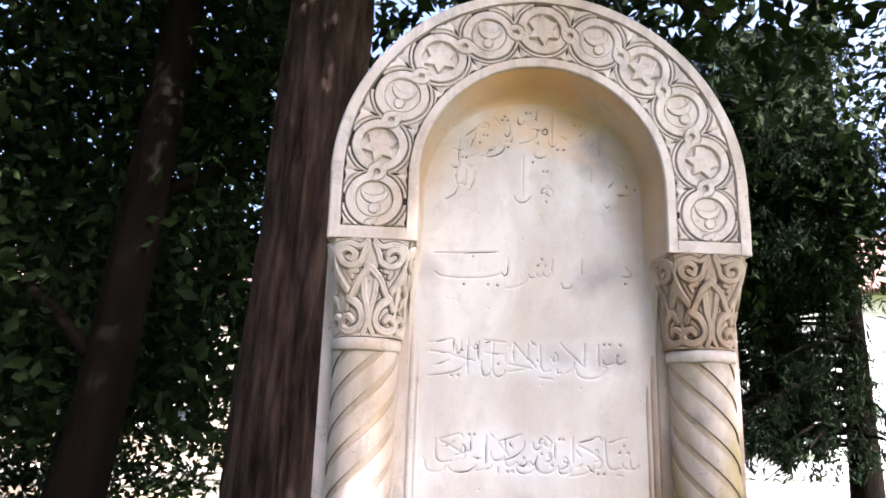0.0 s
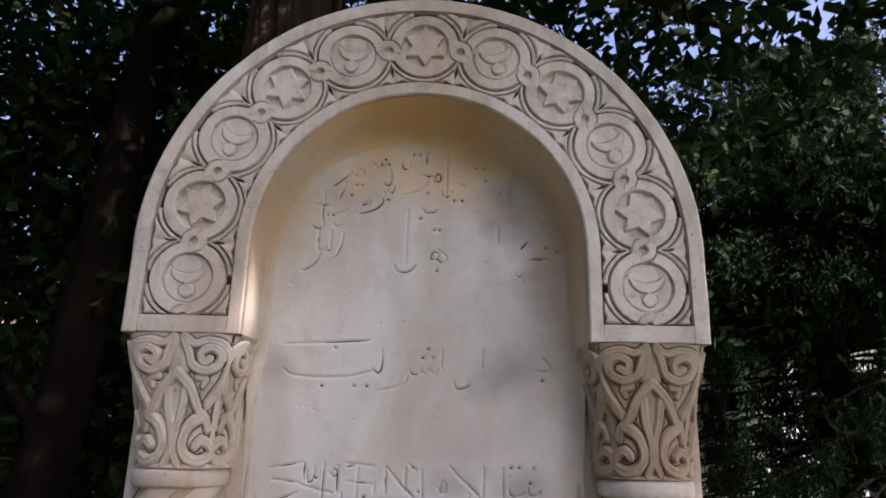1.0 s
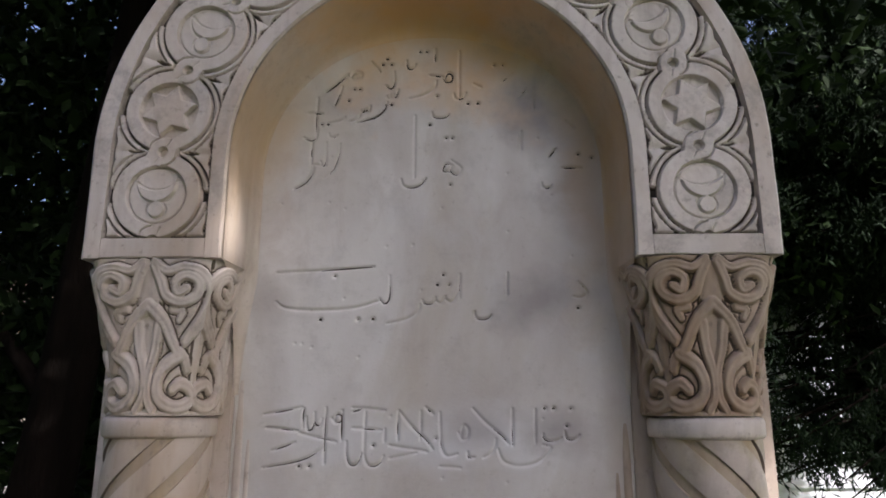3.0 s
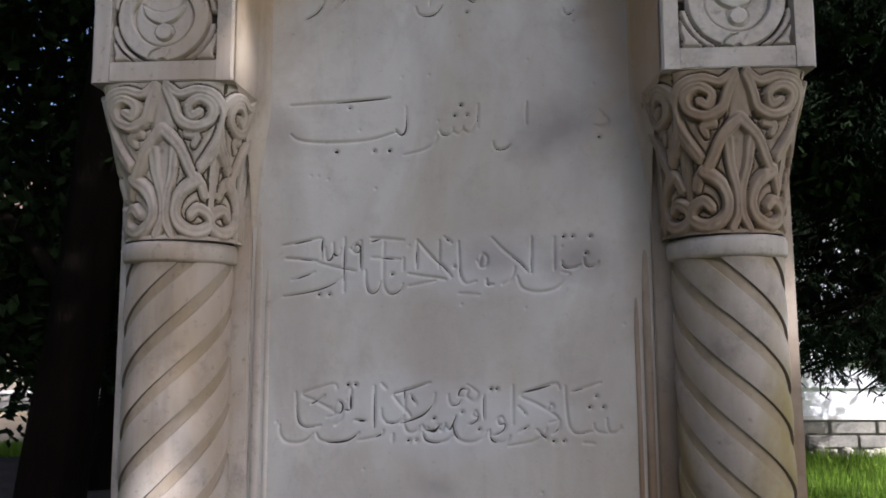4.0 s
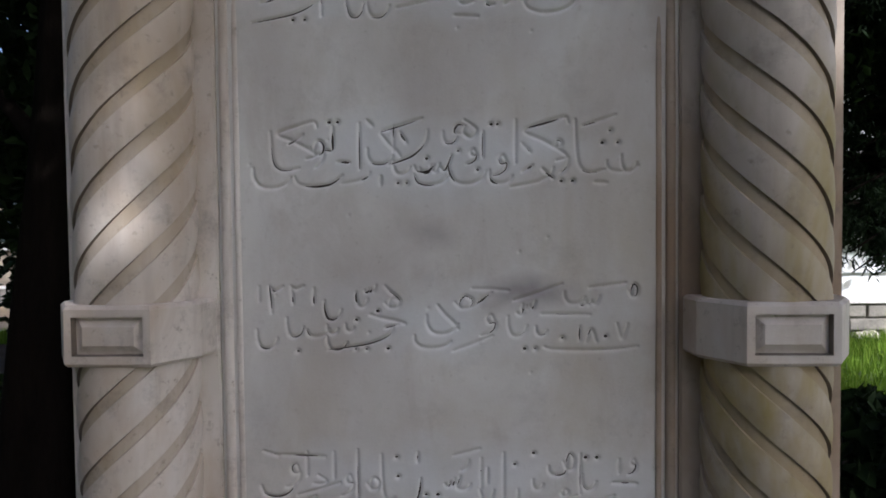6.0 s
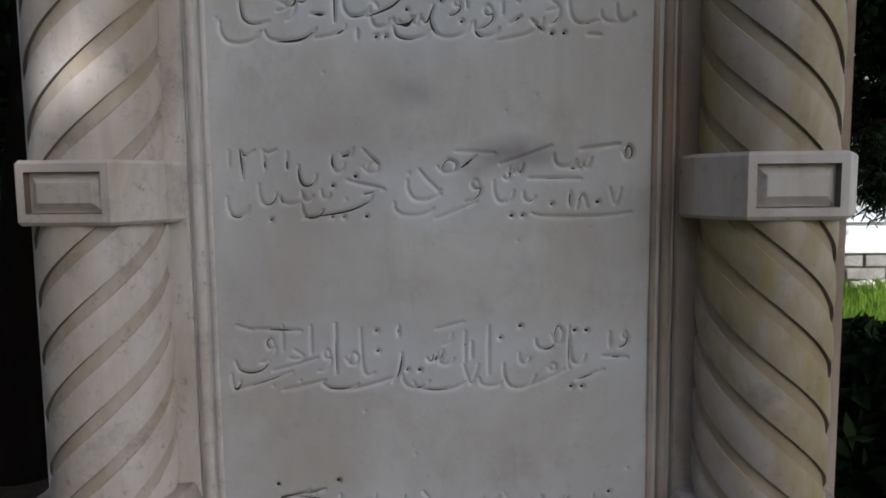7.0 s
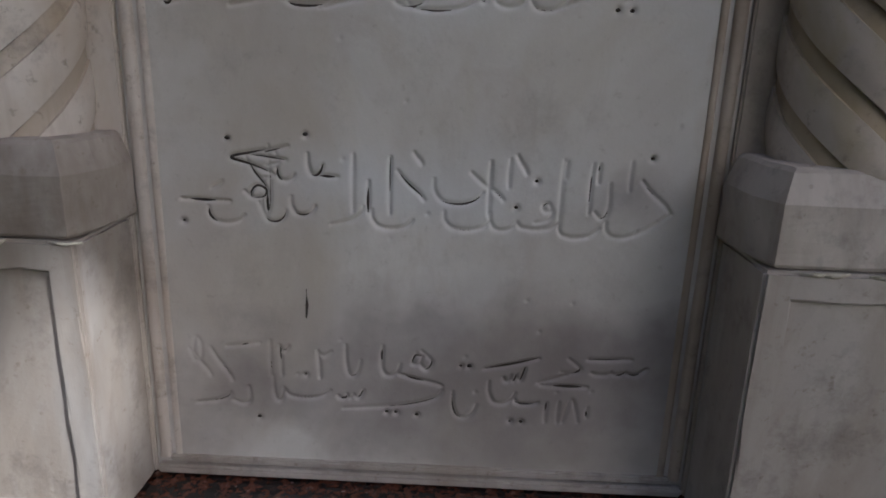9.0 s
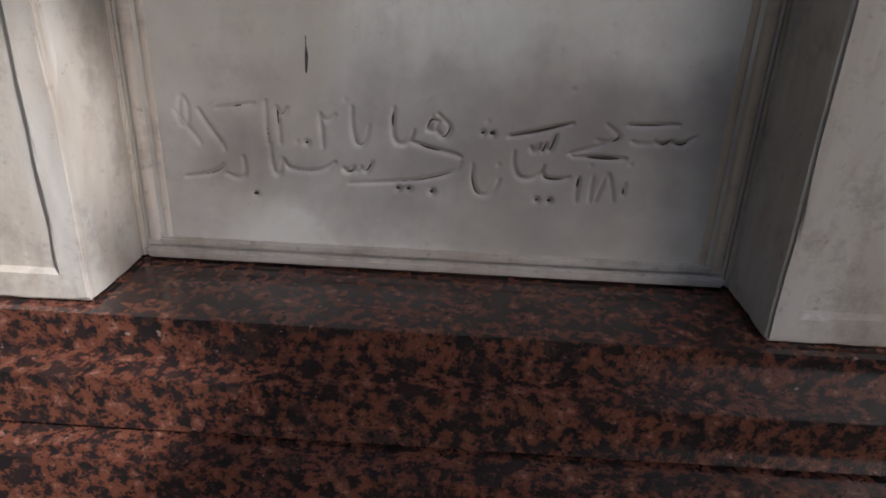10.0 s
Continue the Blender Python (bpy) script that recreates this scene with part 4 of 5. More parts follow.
SCRIPT["L6c"] = [
    ("alif", 131, 864, 136, 796), ("alif", 134, 863, 139, 846), ("alif", 159, 861, 164, 811), ("alif", 166, 861, 170, 843), ("lam", 166, 843, 182, 808), ("dish", 133, 800, 174, 787),
    ("alif", 197, 865, 200, 836), ("bslash", 210, 847, 240, 816), ("dot", 217, 870, 219, 867), ("bowl", 179, 804, 211, 789), ("slash", 207, 815, 241, 791), ("dot", -118, 881, -115, 878),
]
SCRIPT["L7a"] = [
    ("loop", -245, 663, -233, 637), ("bslash", -241, 645, -224, 619), ("bslash", -223, 652, -201, 614), ("slash", -206, 660, -170, 654), ("lam", -202, 608, -181, 587), ("ra", -243, 600, -204, 586),
    ("alif", -159, 663, -159, 622), ("two", -149, 658, -139, 623), ("dot", -123, 626, -121, 624), ("two", -109, 654, -94, 622), ("bowl", -79, 661, -63, 626), ("bowl", -157, 622, -146, 593),
    ("dish", -145, 610, -95, 597), ("alif", -43, 662, -38, 633), ("bowl", -42, 654, -21, 628), ("ha", -8, 658, 12, 635), ("bslash", -24, 631, 24, 618),
]
SCRIPT["L7b"] = [
    ("sin", -88, 610, -60, 599), ("ra", -83, 613, 24, 587), ("dots2", -35, 584, -25, 585), ("dot", -4, 584, -1, 581), ("dots2", 43, 651, 52, 634), ("bowl", 35, 612, 61, 582),
    ("slash", 66, 655, 124, 640), ("sin", 88, 644, 111, 627), ("bowl", 73, 626, 102, 600), ("bar", 128, 624, 178, 624), ("slash", 124, 637, 155, 626), ("bowl", 102, 606, 127, 601),
    ("dal", 147, 656, 168, 639), ("slash", 174, 658, 220, 656), ("sin", 180, 648, 238, 639), ("alif", 133, 604, 138, 580), ("alif", 146, 605, 151, 580), ("eight", 154, 608, 171, 581),
]
SCRIPT["L7c"] = [
    ("alif", 177, 600, 182, 588), ("dots2", 98, 581, 110, 578), ("dot", -175, 573, -173, 570),
]


FORMS = {
    "alif": [[(0.6, 1), (0.45, 0.5), (0.5, 0)]],
    "bar": [[(0, 1), (0.5, 0.6), (1, 0)]],
    "bslash": [[(0, 1), (0.35, 0.62), (0.8, 0.25), (1, 0)]],
    "slash": [[(1, 1), (0.5, 0.45), (0, 0)]],
    "dish": [[(0, 0.75), (0.1, 0.2), (0.4, 0), (0.75, 0.2), (1, 0.85)]],
    "bowl": [[(0, 1), (0.02, 0.5), (0.2, 0.08), (0.55, 0.0), (0.85, 0.2), (1, 0.55)]],
    "ra": [[(1, 1), (0.92, 0.62), (0.6, 0.25), (0, 0)]],
    "ell": [[(0, 1), (0.05, 0.4), (0.15, 0.12), (0.45, 0), (1, 0.06)]],
    "lam": [[(0.85, 1), (0.9, 0.45), (0.8, 0.12), (0.45, 0), (0, 0.2)]],
    "kaf": [[(1, 0.86), (0.9, 1), (0.4, 0.86), (0, 0.68), (0.45, 0.45), (0.95, 0.12), (0.7, 0)]],
    "waw": [[(1, 0.62), (0.75, 1), (0.45, 0.85), (0.6, 0.6), (1, 0.62), (0.9, 0.3), (0.45, 0.06), (0, 0)]],
    "ha": [[(0.45, 1), (1, 0.5), (0.75, 0.08), (0.4, 0.35), (0.55, 0.75)], [(0.55, 0.7), (0.15, 0.75), (0, 0.35), (0.4, 0.3)]],
    "loop": [[(0, 0.5), (0.35, 0), (0.9, 0.1), (1, 0.7), (0.6, 1), (0.3, 0.5), (0.3, 0)]],
    "sin": [[(0, 0.25), (0.1, 0), (0.3, 0.05), (0.36, 0.45)], [(0.36, 0.2), (0.5, 0.05), (0.62, 0.5)], [(0.62, 0.3), (0.8, 0.15), (1, 1)]],
    "dal": [[(0.4, 1), (1, 0.35), (0.6, 0.02), (0, 0.1)]],
    "ya": [[(1, 0.9), (0.6, 1), (0.4, 0.7), (0.9, 0.45), (0.6, 0.1), (0, 0)]],
    "lamalif": [[(0, 1), (0.5, 0.4), (1, 0)], [(1, 1), (0.55, 0.45), (0.1, 0.1)]],
    "two": [[(0.15, 0), (0.1, 0.5), (0, 1)], [(0, 0.95), (0.4, 0.8), (1, 0.98)]],
    "eight": [[(0, 0), (0.5, 1), (1, 0)]],
    "seven": [[(0, 1), (0.5, 0), (1, 1)]],
}


def strokes(rows):
    """Smooth lines of (x, z) in metres, and the dots."""
    lines, dots = [], []
    for kind, x0, z1, x1, z0 in rows:
        x0, x1, z0, z1 = x0 / 1000, x1 / 1000, z0 / 1000, z1 / 1000
        if kind.startswith("dot"):
            many = {"dot": [(0.5, 0.5)], "dots2": [(0, 0.5), (1, 0.5)], "dots3": [(0, 0.1), (1, 0.1), (0.5, 1)]}[kind]
            dots += [(x0 + u * (x1 - x0), z0 + v * (z1 - z0)) for u, v in many]
            continue
        for form in FORMS[kind]:
            pts = [(x0 + u * (x1 - x0), z0 + v * (z1 - z0)) for u, v in form]
            lines.append(bezier(pts, 12 if len(pts) < 4 else 8))
    return lines, dots


def panel_mesh():
    """A fine sheet: every stroke is a shallow rounded cut, every dot a small pit."""
    step = 0.0014
    xs = np.arange(-0.2898, 0.2899, step)
    zs = np.arange(ZB + 0.001, 2.36, step)
    gx, gz = np.meshgrid(xs, zs)
    depth = np.zeros_like(gx)
    rng = np.random.default_rng(9)

    def cut(x, z, width, d):
        i, j = int((x - xs[0]) / step), int((z - zs[0]) / step)
        w = 5
        a, b, c, e = max(j - w, 0), j + w + 1, max(i - w, 0), i + w + 1
        r2 = (gx[a:b, c:e] - x) ** 2 + (gz[a:b, c:e] - z) ** 2
        depth[a:b, c:e] = np.maximum(depth[a:b, c:e], d * np.exp(-r2 / (2 * width * width)))

    for rows in SCRIPT.values():
        lines, dots = strokes(rows)
        for line in lines:
            strong = rng.uniform(0.65, 1.0)
            n = len(line)
            for k in range(n - 1):
                (x0, z0), (x1, z1) = line[k], line[k + 1]
                m = max(1, int(math.hypot(x1 - x0, z1 - z0) / 0.0012))
                t = (k + 0.5) / n
                swell = 0.75 + 0.5 * math.sin(math.pi * t)
                for q in range(m):
                    cut(x0 + (x1 - x0) * q / m, z0 + (z1 - z0) * q / m, 0.0013 * swell, 0.0036 * strong)
        for x, z in dots:
            cut(x, z, 0.0021, 0.0042)
    for k in range(60):
        cut(rng.uniform(-0.25, 0.25), rng.uniform(0.55, 2.2), 0.0014, 0.0016)
    y = depth.copy()
    for amp, f in ((0.0009, 7.0), (0.0004, 19.0)):
        ph = rng.uniform(0, 6, 4)
        y += amp * np.sin(gx * f + ph[0] + 1.7 * np.sin(gz * f * 0.8 + ph[1])) * np.sin(gz * f * 1.1 + ph[2])
    verts = np.stack([gx, y, gz], -1).reshape(-1, 3)
    h, w = gx.shape
    a = (np.arange(h - 1)[:, None] * w + np.arange(w - 1)[None]).ravel()
    faces = np.stack([a, a + 1, a + w + 1, a + w], 1)
    me = bpy.data.meshes.new("inscription_panel")
    me.vertices.add(len(verts))
    me.vertices.foreach_set("co", verts.astype(np.float32).ravel())
    me.loops.add(faces.size)
    me.loops.foreach_set("vertex_index", faces.astype(np.int32).ravel())
    me.polygons.add(len(faces))
    me.polygons.foreach_set("loop_start", np.arange(0, faces.size, 4, dtype=np.int32))
    me.update(calc_edges=True)
    me.shade_smooth()
    me.materials.append(M_PANEL)
    return me


panel.data = panel_mesh()


def stroke_grime_shade():
    """Dark tubes in some of the strokes and in the deeper dots: dirt and groove shade in one colour."""
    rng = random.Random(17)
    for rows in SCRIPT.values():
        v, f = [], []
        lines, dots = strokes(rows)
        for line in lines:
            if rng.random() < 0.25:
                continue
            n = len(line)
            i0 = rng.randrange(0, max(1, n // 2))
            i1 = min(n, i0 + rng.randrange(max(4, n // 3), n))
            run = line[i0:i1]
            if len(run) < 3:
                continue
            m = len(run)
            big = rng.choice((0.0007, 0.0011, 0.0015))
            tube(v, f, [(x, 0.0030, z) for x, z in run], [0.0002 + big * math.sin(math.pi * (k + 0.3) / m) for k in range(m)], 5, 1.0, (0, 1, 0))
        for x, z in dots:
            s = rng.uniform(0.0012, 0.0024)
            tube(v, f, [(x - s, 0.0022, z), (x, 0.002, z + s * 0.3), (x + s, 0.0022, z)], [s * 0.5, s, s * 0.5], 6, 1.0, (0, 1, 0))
        mesh_object("script_line", v, f, M_DIRT_SHADE, panel, "worn line of incised script darkened by dirt and painted shade", True)["kind"] = "stuff"
    v, f = [], []
    tube(v, f, [(-0.119, -0.0002, 0.722), (-0.1185, -0.0006, 0.705), (-0.1195, 0.0, 0.690)], [0.0006, 0.0016, 0.0008], 6)
    mesh_object("chip", v, f, M_DIRT_SHADE, panel, "dark upright scratch")


stroke_grime_shade()


# ---- trees ----
def trunk_mesh(name, path, r0, r1, mat, parent, sides=28, label="", ridge=0.0, steps=6):
    pts = bezier(path, steps)
    verts, faces = [], []
    n = len(pts)
    for i, p in enumerate(pts):
        t = i / (n - 1)
        r = (r0 + (r1 - r0) * t) * (1 + 0.35 * math.exp(-p[2] / 0.25))
        for k in range(sides):
            a = 2 * math.pi * k / sides
            q = r * (1 + 0.06 * noise.noise((math.cos(a) * 4, math.sin(a) * 4, p[2] * 0.8)) + 0.05 * noise.noise((math.cos(a) * 9, math.sin(a) * 9, p[2] * 0.6 + 7)))
            plate = noise.noise((a * 5.5, 1.3, p[2] * 1.6)) + 0.5 * noise.noise((a * 13, 4.3, p[2] * 4.5))
            q += ridge * max(-0.6, min(0.5, plate * 1.6))
            verts.append((p[0] + q * math.cos(a), p[1] + q * math.sin(a), p[2]))
        if i:
            for k in range(sides):
                a, b = (i - 1) * sides + k, (i - 1) * sides + (k + 1) % sides
                faces.append((a, b, b + sides, a + sides))
    return mesh_object(name, verts, faces, mat, parent, label, True)


def leaf_cloud(name, centres, normals, size, mat, parent, rng, slim=0.55, droop=0.0, label=""):
    """Many small pointed leaves, each folded a little along its rib, in one mesh."""
    n = len(centres)
    d = rng.normal(size=(n, 3))
    d[:, 2] -= droop
    d /= np.linalg.norm(d, axis=1)[:, None]
    nr = normals + rng.normal(size=(n, 3)) * 0.6
    w = np.cross(d, nr)
    w /= np.linalg.norm(w, axis=1)[:, None] + 1e-9
    up = np.cross(w, d)
    s = (size * rng.uniform(0.6, 1.35, n))[:, None]
    tip, base = centres + d * s * 0.6, centres - d * s * 0.5
    mid = centres - up * s * 0.08
    left, right = centres + w * s * slim * 0.5 + up * s * 0.05, centres - w * s * slim * 0.5 + up * s * 0.05
    verts = np.stack([base, left, tip, right, mid], 1).reshape(-1, 3)
    k = np.arange(n)[:, None] * 5
    faces = np.concatenate([k + [0, 4, 1], k + [1, 4, 2], k + [2, 4, 3], k + [3, 4, 0]], 1).reshape(-1, 3)
    me = bpy.data.meshes.new(name)
    me.vertices.add(len(verts))
    me.vertices.foreach_set("co", verts.astype(np.float32).ravel())
    me.loops.add(faces.size)
    me.loops.foreach_set("vertex_index", faces.astype(np.int32).ravel())
    me.polygons.add(len(faces))
    me.polygons.foreach_set("loop_start", np.arange(0, faces.size, 3, dtype=np.int32))
    me.update(calc_edges=True)
    me.materials.append(mat)
    ob = new(name, me)
    ob.parent = parent
    if label:
        tagged(ob, label)
    return ob


def clumps(rng, boxes, count, per, spread):
    """Leaf places gathered in clumps within boxes (x0, x1, y0, y1, z0, z1), weighted by volume."""
    vol = np.array([(b[1] - b[0]) * (b[3] - b[2]) * (b[5] - b[4]) for b in boxes])
    pick = rng.choice(len(boxes), count, p=vol / vol.sum())
    b = np.array(boxes)[pick]
    c = b[:, 0::2] + (b[:, 1::2] - b[:, 0::2]) * rng.uniform(size=(count, 3))
    pts = np.repeat(c, per, 0) + rng.normal(size=(count * per, 3)) * spread
    nr = np.repeat(rng.normal(size=(count, 3)) * 0.5 + [0, 0, 1.0], per, 0)
    return pts, nr


def limb(tree, path, r0, r1, mat):
    v, f = [], []
    pts = bezier(path, 5)
    tube(v, f, pts, [r0 + (r1 - r0) * i / (len(pts) - 1) for i in range(len(pts))], 8)
    mesh_object("limb", v, f, mat, tree, smooth=True)


def big_tree():
    rng = np.random.default_rng(3)
    tree = thing("large_tree", "tall tree with furrowed reddish-brown bark close behind the monument", "tree")
    trunk_mesh("trunk", [(-0.84, 1.68, -0.05), (-0.82, 1.70, 1.5), (-0.76, 1.74, 3.2), (-0.7, 1.8, 6.0), (-0.6, 1.9, 9.0)], 0.235, 0.19, M_BARK, tree, 150, ridge=0.034, steps=60)
    for p in ([(-0.75, 1.8, 4.4), (-1.8, 2.2, 5.0), (-3.0, 2.6, 5.2)], [(-0.74, 1.8, 3.9), (0.5, 2.2, 4.4), (1.8, 2.6, 4.3)], [(-0.75, 1.8, 4.6), (-1.2, 1.0, 5.2), (-1.6, -0.2, 5.6)], [(-0.7, 1.8, 5.0), (0.4, 1.0, 5.6), (1.2, 0.0, 6.0)]):
        limb(tree, p, 0.07, 0.02, M_BARK)
    pts, nr = clumps(rng, [(-4.5, 3.0, 0.6, 5.0, 3.9, 7.5), (-3.0, 2.5, -1.2, 1.0, 5.0, 7.5)], 900, 22, 0.22)
    leaf_cloud("crown", pts, nr, 0.15, M_SHADED_LEAF, tree, rng)


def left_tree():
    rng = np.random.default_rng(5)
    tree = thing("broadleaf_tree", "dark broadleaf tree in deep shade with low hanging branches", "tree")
    trunk_mesh("trunk", [(-1.93, 2.05, -0.05), (-1.88, 2.08, 0.9), (-1.80, 2.15, 2.0), (-1.7, 2.3, 4.2)], 0.165, 0.10, M_SHADED_BARK, tree)
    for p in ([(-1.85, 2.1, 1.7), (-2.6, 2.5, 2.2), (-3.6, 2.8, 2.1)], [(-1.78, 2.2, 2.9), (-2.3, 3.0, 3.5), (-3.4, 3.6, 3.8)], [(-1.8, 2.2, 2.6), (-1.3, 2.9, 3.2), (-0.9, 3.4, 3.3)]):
        limb(tree, p, 0.045, 0.012, M_SHADED_BARK)
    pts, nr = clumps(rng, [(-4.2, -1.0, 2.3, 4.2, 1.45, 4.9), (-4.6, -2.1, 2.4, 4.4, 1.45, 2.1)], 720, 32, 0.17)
    leaf_cloud("crown", pts, nr, 0.10, M_SHADED_LEAF, tree, rng, 0.6)


def far_tree(cx, cy, w, d, z0, z1, n, seed, mat, label):
    rng = np.random.default_rng(seed)
    tree = thing("leafy_tree", label, "tree", group="trees behind the monument")
    trunk_mesh("trunk", [(cx, cy, -0.05), (cx + 0.1, cy, 1.5), (cx, cy + 0.1, z1 * 0.8)], 0.16, 0.06, M_SHADED_BARK, tree, 16)
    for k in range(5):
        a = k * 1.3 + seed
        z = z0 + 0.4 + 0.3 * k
        limb(tree, [(cx, cy, z), (cx + 0.5 * w / 2 * math.cos(a), cy + 0.3 * d * math.sin(a), z + 0.4), (cx + w / 2 * math.cos(a) * 0.9, cy + d / 2 * math.sin(a) * 0.9, z + 0.3)], 0.04, 0.01, M_SHADED_BARK)
    pts, nr = clumps(rng, [(cx - w / 2, cx + w / 2, cy - d / 2, cy + d / 2, z0 + 0.3, z1), (cx - w / 3, cx + w / 3, cy - d / 3, cy + d / 3, z0, z1 + 0.4)], n, 24, 0.17)
    leaf_cloud("crown", pts, nr, 0.12 if cy > 0 else 0.22, mat, tree, rng, 0.6)


def conifer():
    """Drooping sprays of dark needles hang from long boughs."""
    rng = np.random.default_rng(11)
    tree = thing("conifer", "dark conifer with long drooping needle sprays", "tree")
    trunk_mesh("trunk", [(5.2, 6.4, -0.05), (5.2, 6.4, 3.0), (5.15, 6.4, 8.0)], 0.2, 0.07, M_SHADED_BARK, tree, 20)
    sp, sn = [], []
    for k in range(170):
        z = rng.uniform(1.75, 6.5) if k % 4 else rng.uniform(1.15, 2.4)
        a = rng.uniform(1.9, 4.6)
        reach = rng.uniform(1.2, 4.6) * (1.1 - z / 16)
        tip = np.array([5.2 + reach * math.cos(a), 6.4 + reach * 0.4 * math.sin(a), z - rng.uniform(0.1, 0.5)])
        base = np.array([5.2, 6.4, z + 0.1])
        mid = (base + tip) / 2 + [0, 0, 0.15]
        limb(tree, [tuple(base), tuple(mid), tuple(tip)], 0.03, 0.006, M_SHADED_BARK)
        for q in np.linspace(0.25, 1.0, 16):
            p = (1 - q) ** 2 * base + 2 * q * (1 - q) * mid + q * q * tip
            for _ in range(3):
                side = rng.normal(size=3) * [0.16, 0.16, 0.03]
                length = rng.uniform(0.2, 0.55)
                for u in np.linspace(0, 1, 9):
                    sp.append(p + side * (0.3 + u) + [0, 0, -length * u ** 1.3])
                    sn.append([rng.normal(), rng.normal(), 0.2])
    sp, sn = np.array(sp), np.array(sn)
    keep = sp[:, 2] > 0.85 + 0.6 * rng.uniform(0, 1, len(sp)) ** 2
    keep &= (sp[:, 2] > 2.9) | (np.sin(sp[:, 0] * 9.0) + np.sin(sp[:, 0] * 23.0 + sp[:, 2] * 2) + rng.normal(size=len(sp)) * 0.5 > 0.75)
    keep &= (sp[:, 0] < 5.0 + 0.5 * rng.normal(size=len(sp))) | (sp[:, 2] > 2.6)
    sp, sn = sp[keep], sn[keep]
    pts = np.repeat(sp, 4, 0) + rng.normal(size=(len(sp) * 4, 3)) * 0.03
    leaf_cloud("needle_sprays", pts, np.repeat(sn, 4, 0), 0.10, M_NEEDLE, tree, rng, 0.17, 1.2)


# Where the sun finds gaps in the crowns: place on the stone, radius of the gap.
GAPS = [(-0.362, -0.09, 1.50, 0.02), (-0.380, -0.09, 1.42, 0.025), (-0.400, -0.09, 1.33, 0.025),
        (-0.283, -0.09, 1.98, 0.0), (0.468, -0.005, 1.62, 0.03), (0.470, -0.005, 1.54, 0.02),
        (-0.292, -0.08, 0.72, 0.05), (-0.292, -0.07, 0.64, 0.05),
        (-0.36, -0.17, 0.43, 0.22), (-0.44, -0.18, 0.42, 0.24), (-0.40, -0.19, 0.39, 0.18)]


def shade_tree():
    """Stands outside the view on the sunny side; its crown shades the monument but for some gaps."""
    rng = np.random.default_rng(21)
    tree = thing("shade_tree", "tall leafy tree shading the monument from the sun", "tree")
    trunk_mesh("trunk", [(6.6, -4.8, -0.05), (6.5, -4.7, 2.5), (6.4, -4.6, 6.5)], 0.22, 0.1, M_BARK, tree, 20)
    for p in ([(6.5, -4.7, 3.5), (5.9, -2.9, 4.8), (4.9, -1.0, 5.4)], [(6.4, -4.6, 4.4), (7.0, -2.4, 5.4), (6.6, 0.2, 5.8)], [(6.4, -4.6, 5.0), (5.4, -5.2, 6.0), (4.0, -5.4, 6.5)]):
        limb(tree, p, 0.07, 0.02, M_BARK)
    pts, nr = clumps(rng, [(1.2, 7.5, -4.8, 2.5, 4.6, 6.6), (2.0, 4.8, -3.8, -1.4, 4.8, 6.4)], 1250, 24, 0.24)
    keep = np.ones(len(pts), bool)
    s = np.array(SUN)
    for x, y, z, r in GAPS:
        off = pts - [x, y, z]
        away = np.linalg.norm(off - (off @ s)[:, None] * s, axis=1)
        keep &= away > r * 0.5 + 0.062
    leaf_cloud("crown", pts[keep], nr[keep], 0.17, M_LEAF, tree, rng, 0.7)


big_tree()
left_tree()
conifer()
far_tree(-3.6, 5.6, 4.4, 2.4, 1.65, 5.0, 200, 31, M_SHADED_LEAF, "green leafy tree with sky showing through its crown")
far_tree(1.5, 6.0, 4.2, 1.6, 2.2, 5.6, 250, 32, M_SHADED_LEAF, "green leafy tree with sky showing through its crown")
far_tree(-4.0, 7.4, 3.2, 1.6, 0.1, 4.6, 620, 33, M_SHADED_LEAF, "green leafy tree with sky showing through its crown")
# The next three trees are never in view; added to block sky light.
far_tree(0.0, -9.0, 6.5, 3.0, 0.8, 7.0, 420, 35, M_LEAF, "unseen leafy tree added in front of the monument to dim sky light")
far_tree(-6.5, -7.0, 6.0, 3.0, 0.5, 7.0, 460, 36, M_LEAF, "unseen leafy tree added in front of the monument to dim sky light")
far_tree(-5.6, -1.5, 3.0, 6.0, 0.4, 7.0, 520, 37, M_LEAF, "unseen leafy tree added at the left to dim sky light")
far_tree(5.4, 5.0, 3.2, 2.0, 2.9, 5.6, 170, 39, M_SHADED_LEAF, "green leafy tree with sky showing through its crown")
shade_tree()


def shrub(cx, cy, w, h, seed, n, label, size=0.09):
    rng = np.random.default_rng(seed)
    sh = thing("shrub", label, "shrub", group="shrubs beside the monument")
    v, f = [], []
    for k in range(7):
        a = k * 0.9 + seed
        tip = (cx + 0.4 * w * math.cos(a), cy + 0.4 * w * math.sin(a), h * 0.75)
        tube(v, f, bezier([(cx, cy, 0.0), (cx + 0.15 * w * math.cos(a), cy + 0.15 * w * math.sin(a), h * 0.4), tip], 4), 0.010, 5)
    mesh_object("stems", v, f, M_SHADED_BARK, sh)
    a, r, z = rng.uniform(0, 6.28, n), np.sqrt(rng.uniform(0, 1, n)) * w / 2, rng.uniform(0.05, 1, n)
    k = np.sqrt(np.clip(1.1 - z * z, 0.05, 1))
    pts = np.stack([cx + r * k * np.cos(a), cy + r * k * np.sin(a), z * h], 1)
    leaf_cloud("foliage", pts, rng.normal(size=(n, 3)) * 0.4 + [0, 0, 1], size, M_SHADED_LEAF, sh, rng, 0.5)


shrub(1.55, 1.6, 1.3, 0.72, 41, 2600, "low dark leafy shrub in shade")
shrub(2.6, 2.3, 1.4, 0.7, 42, 2200, "low dark leafy shrub in shade")
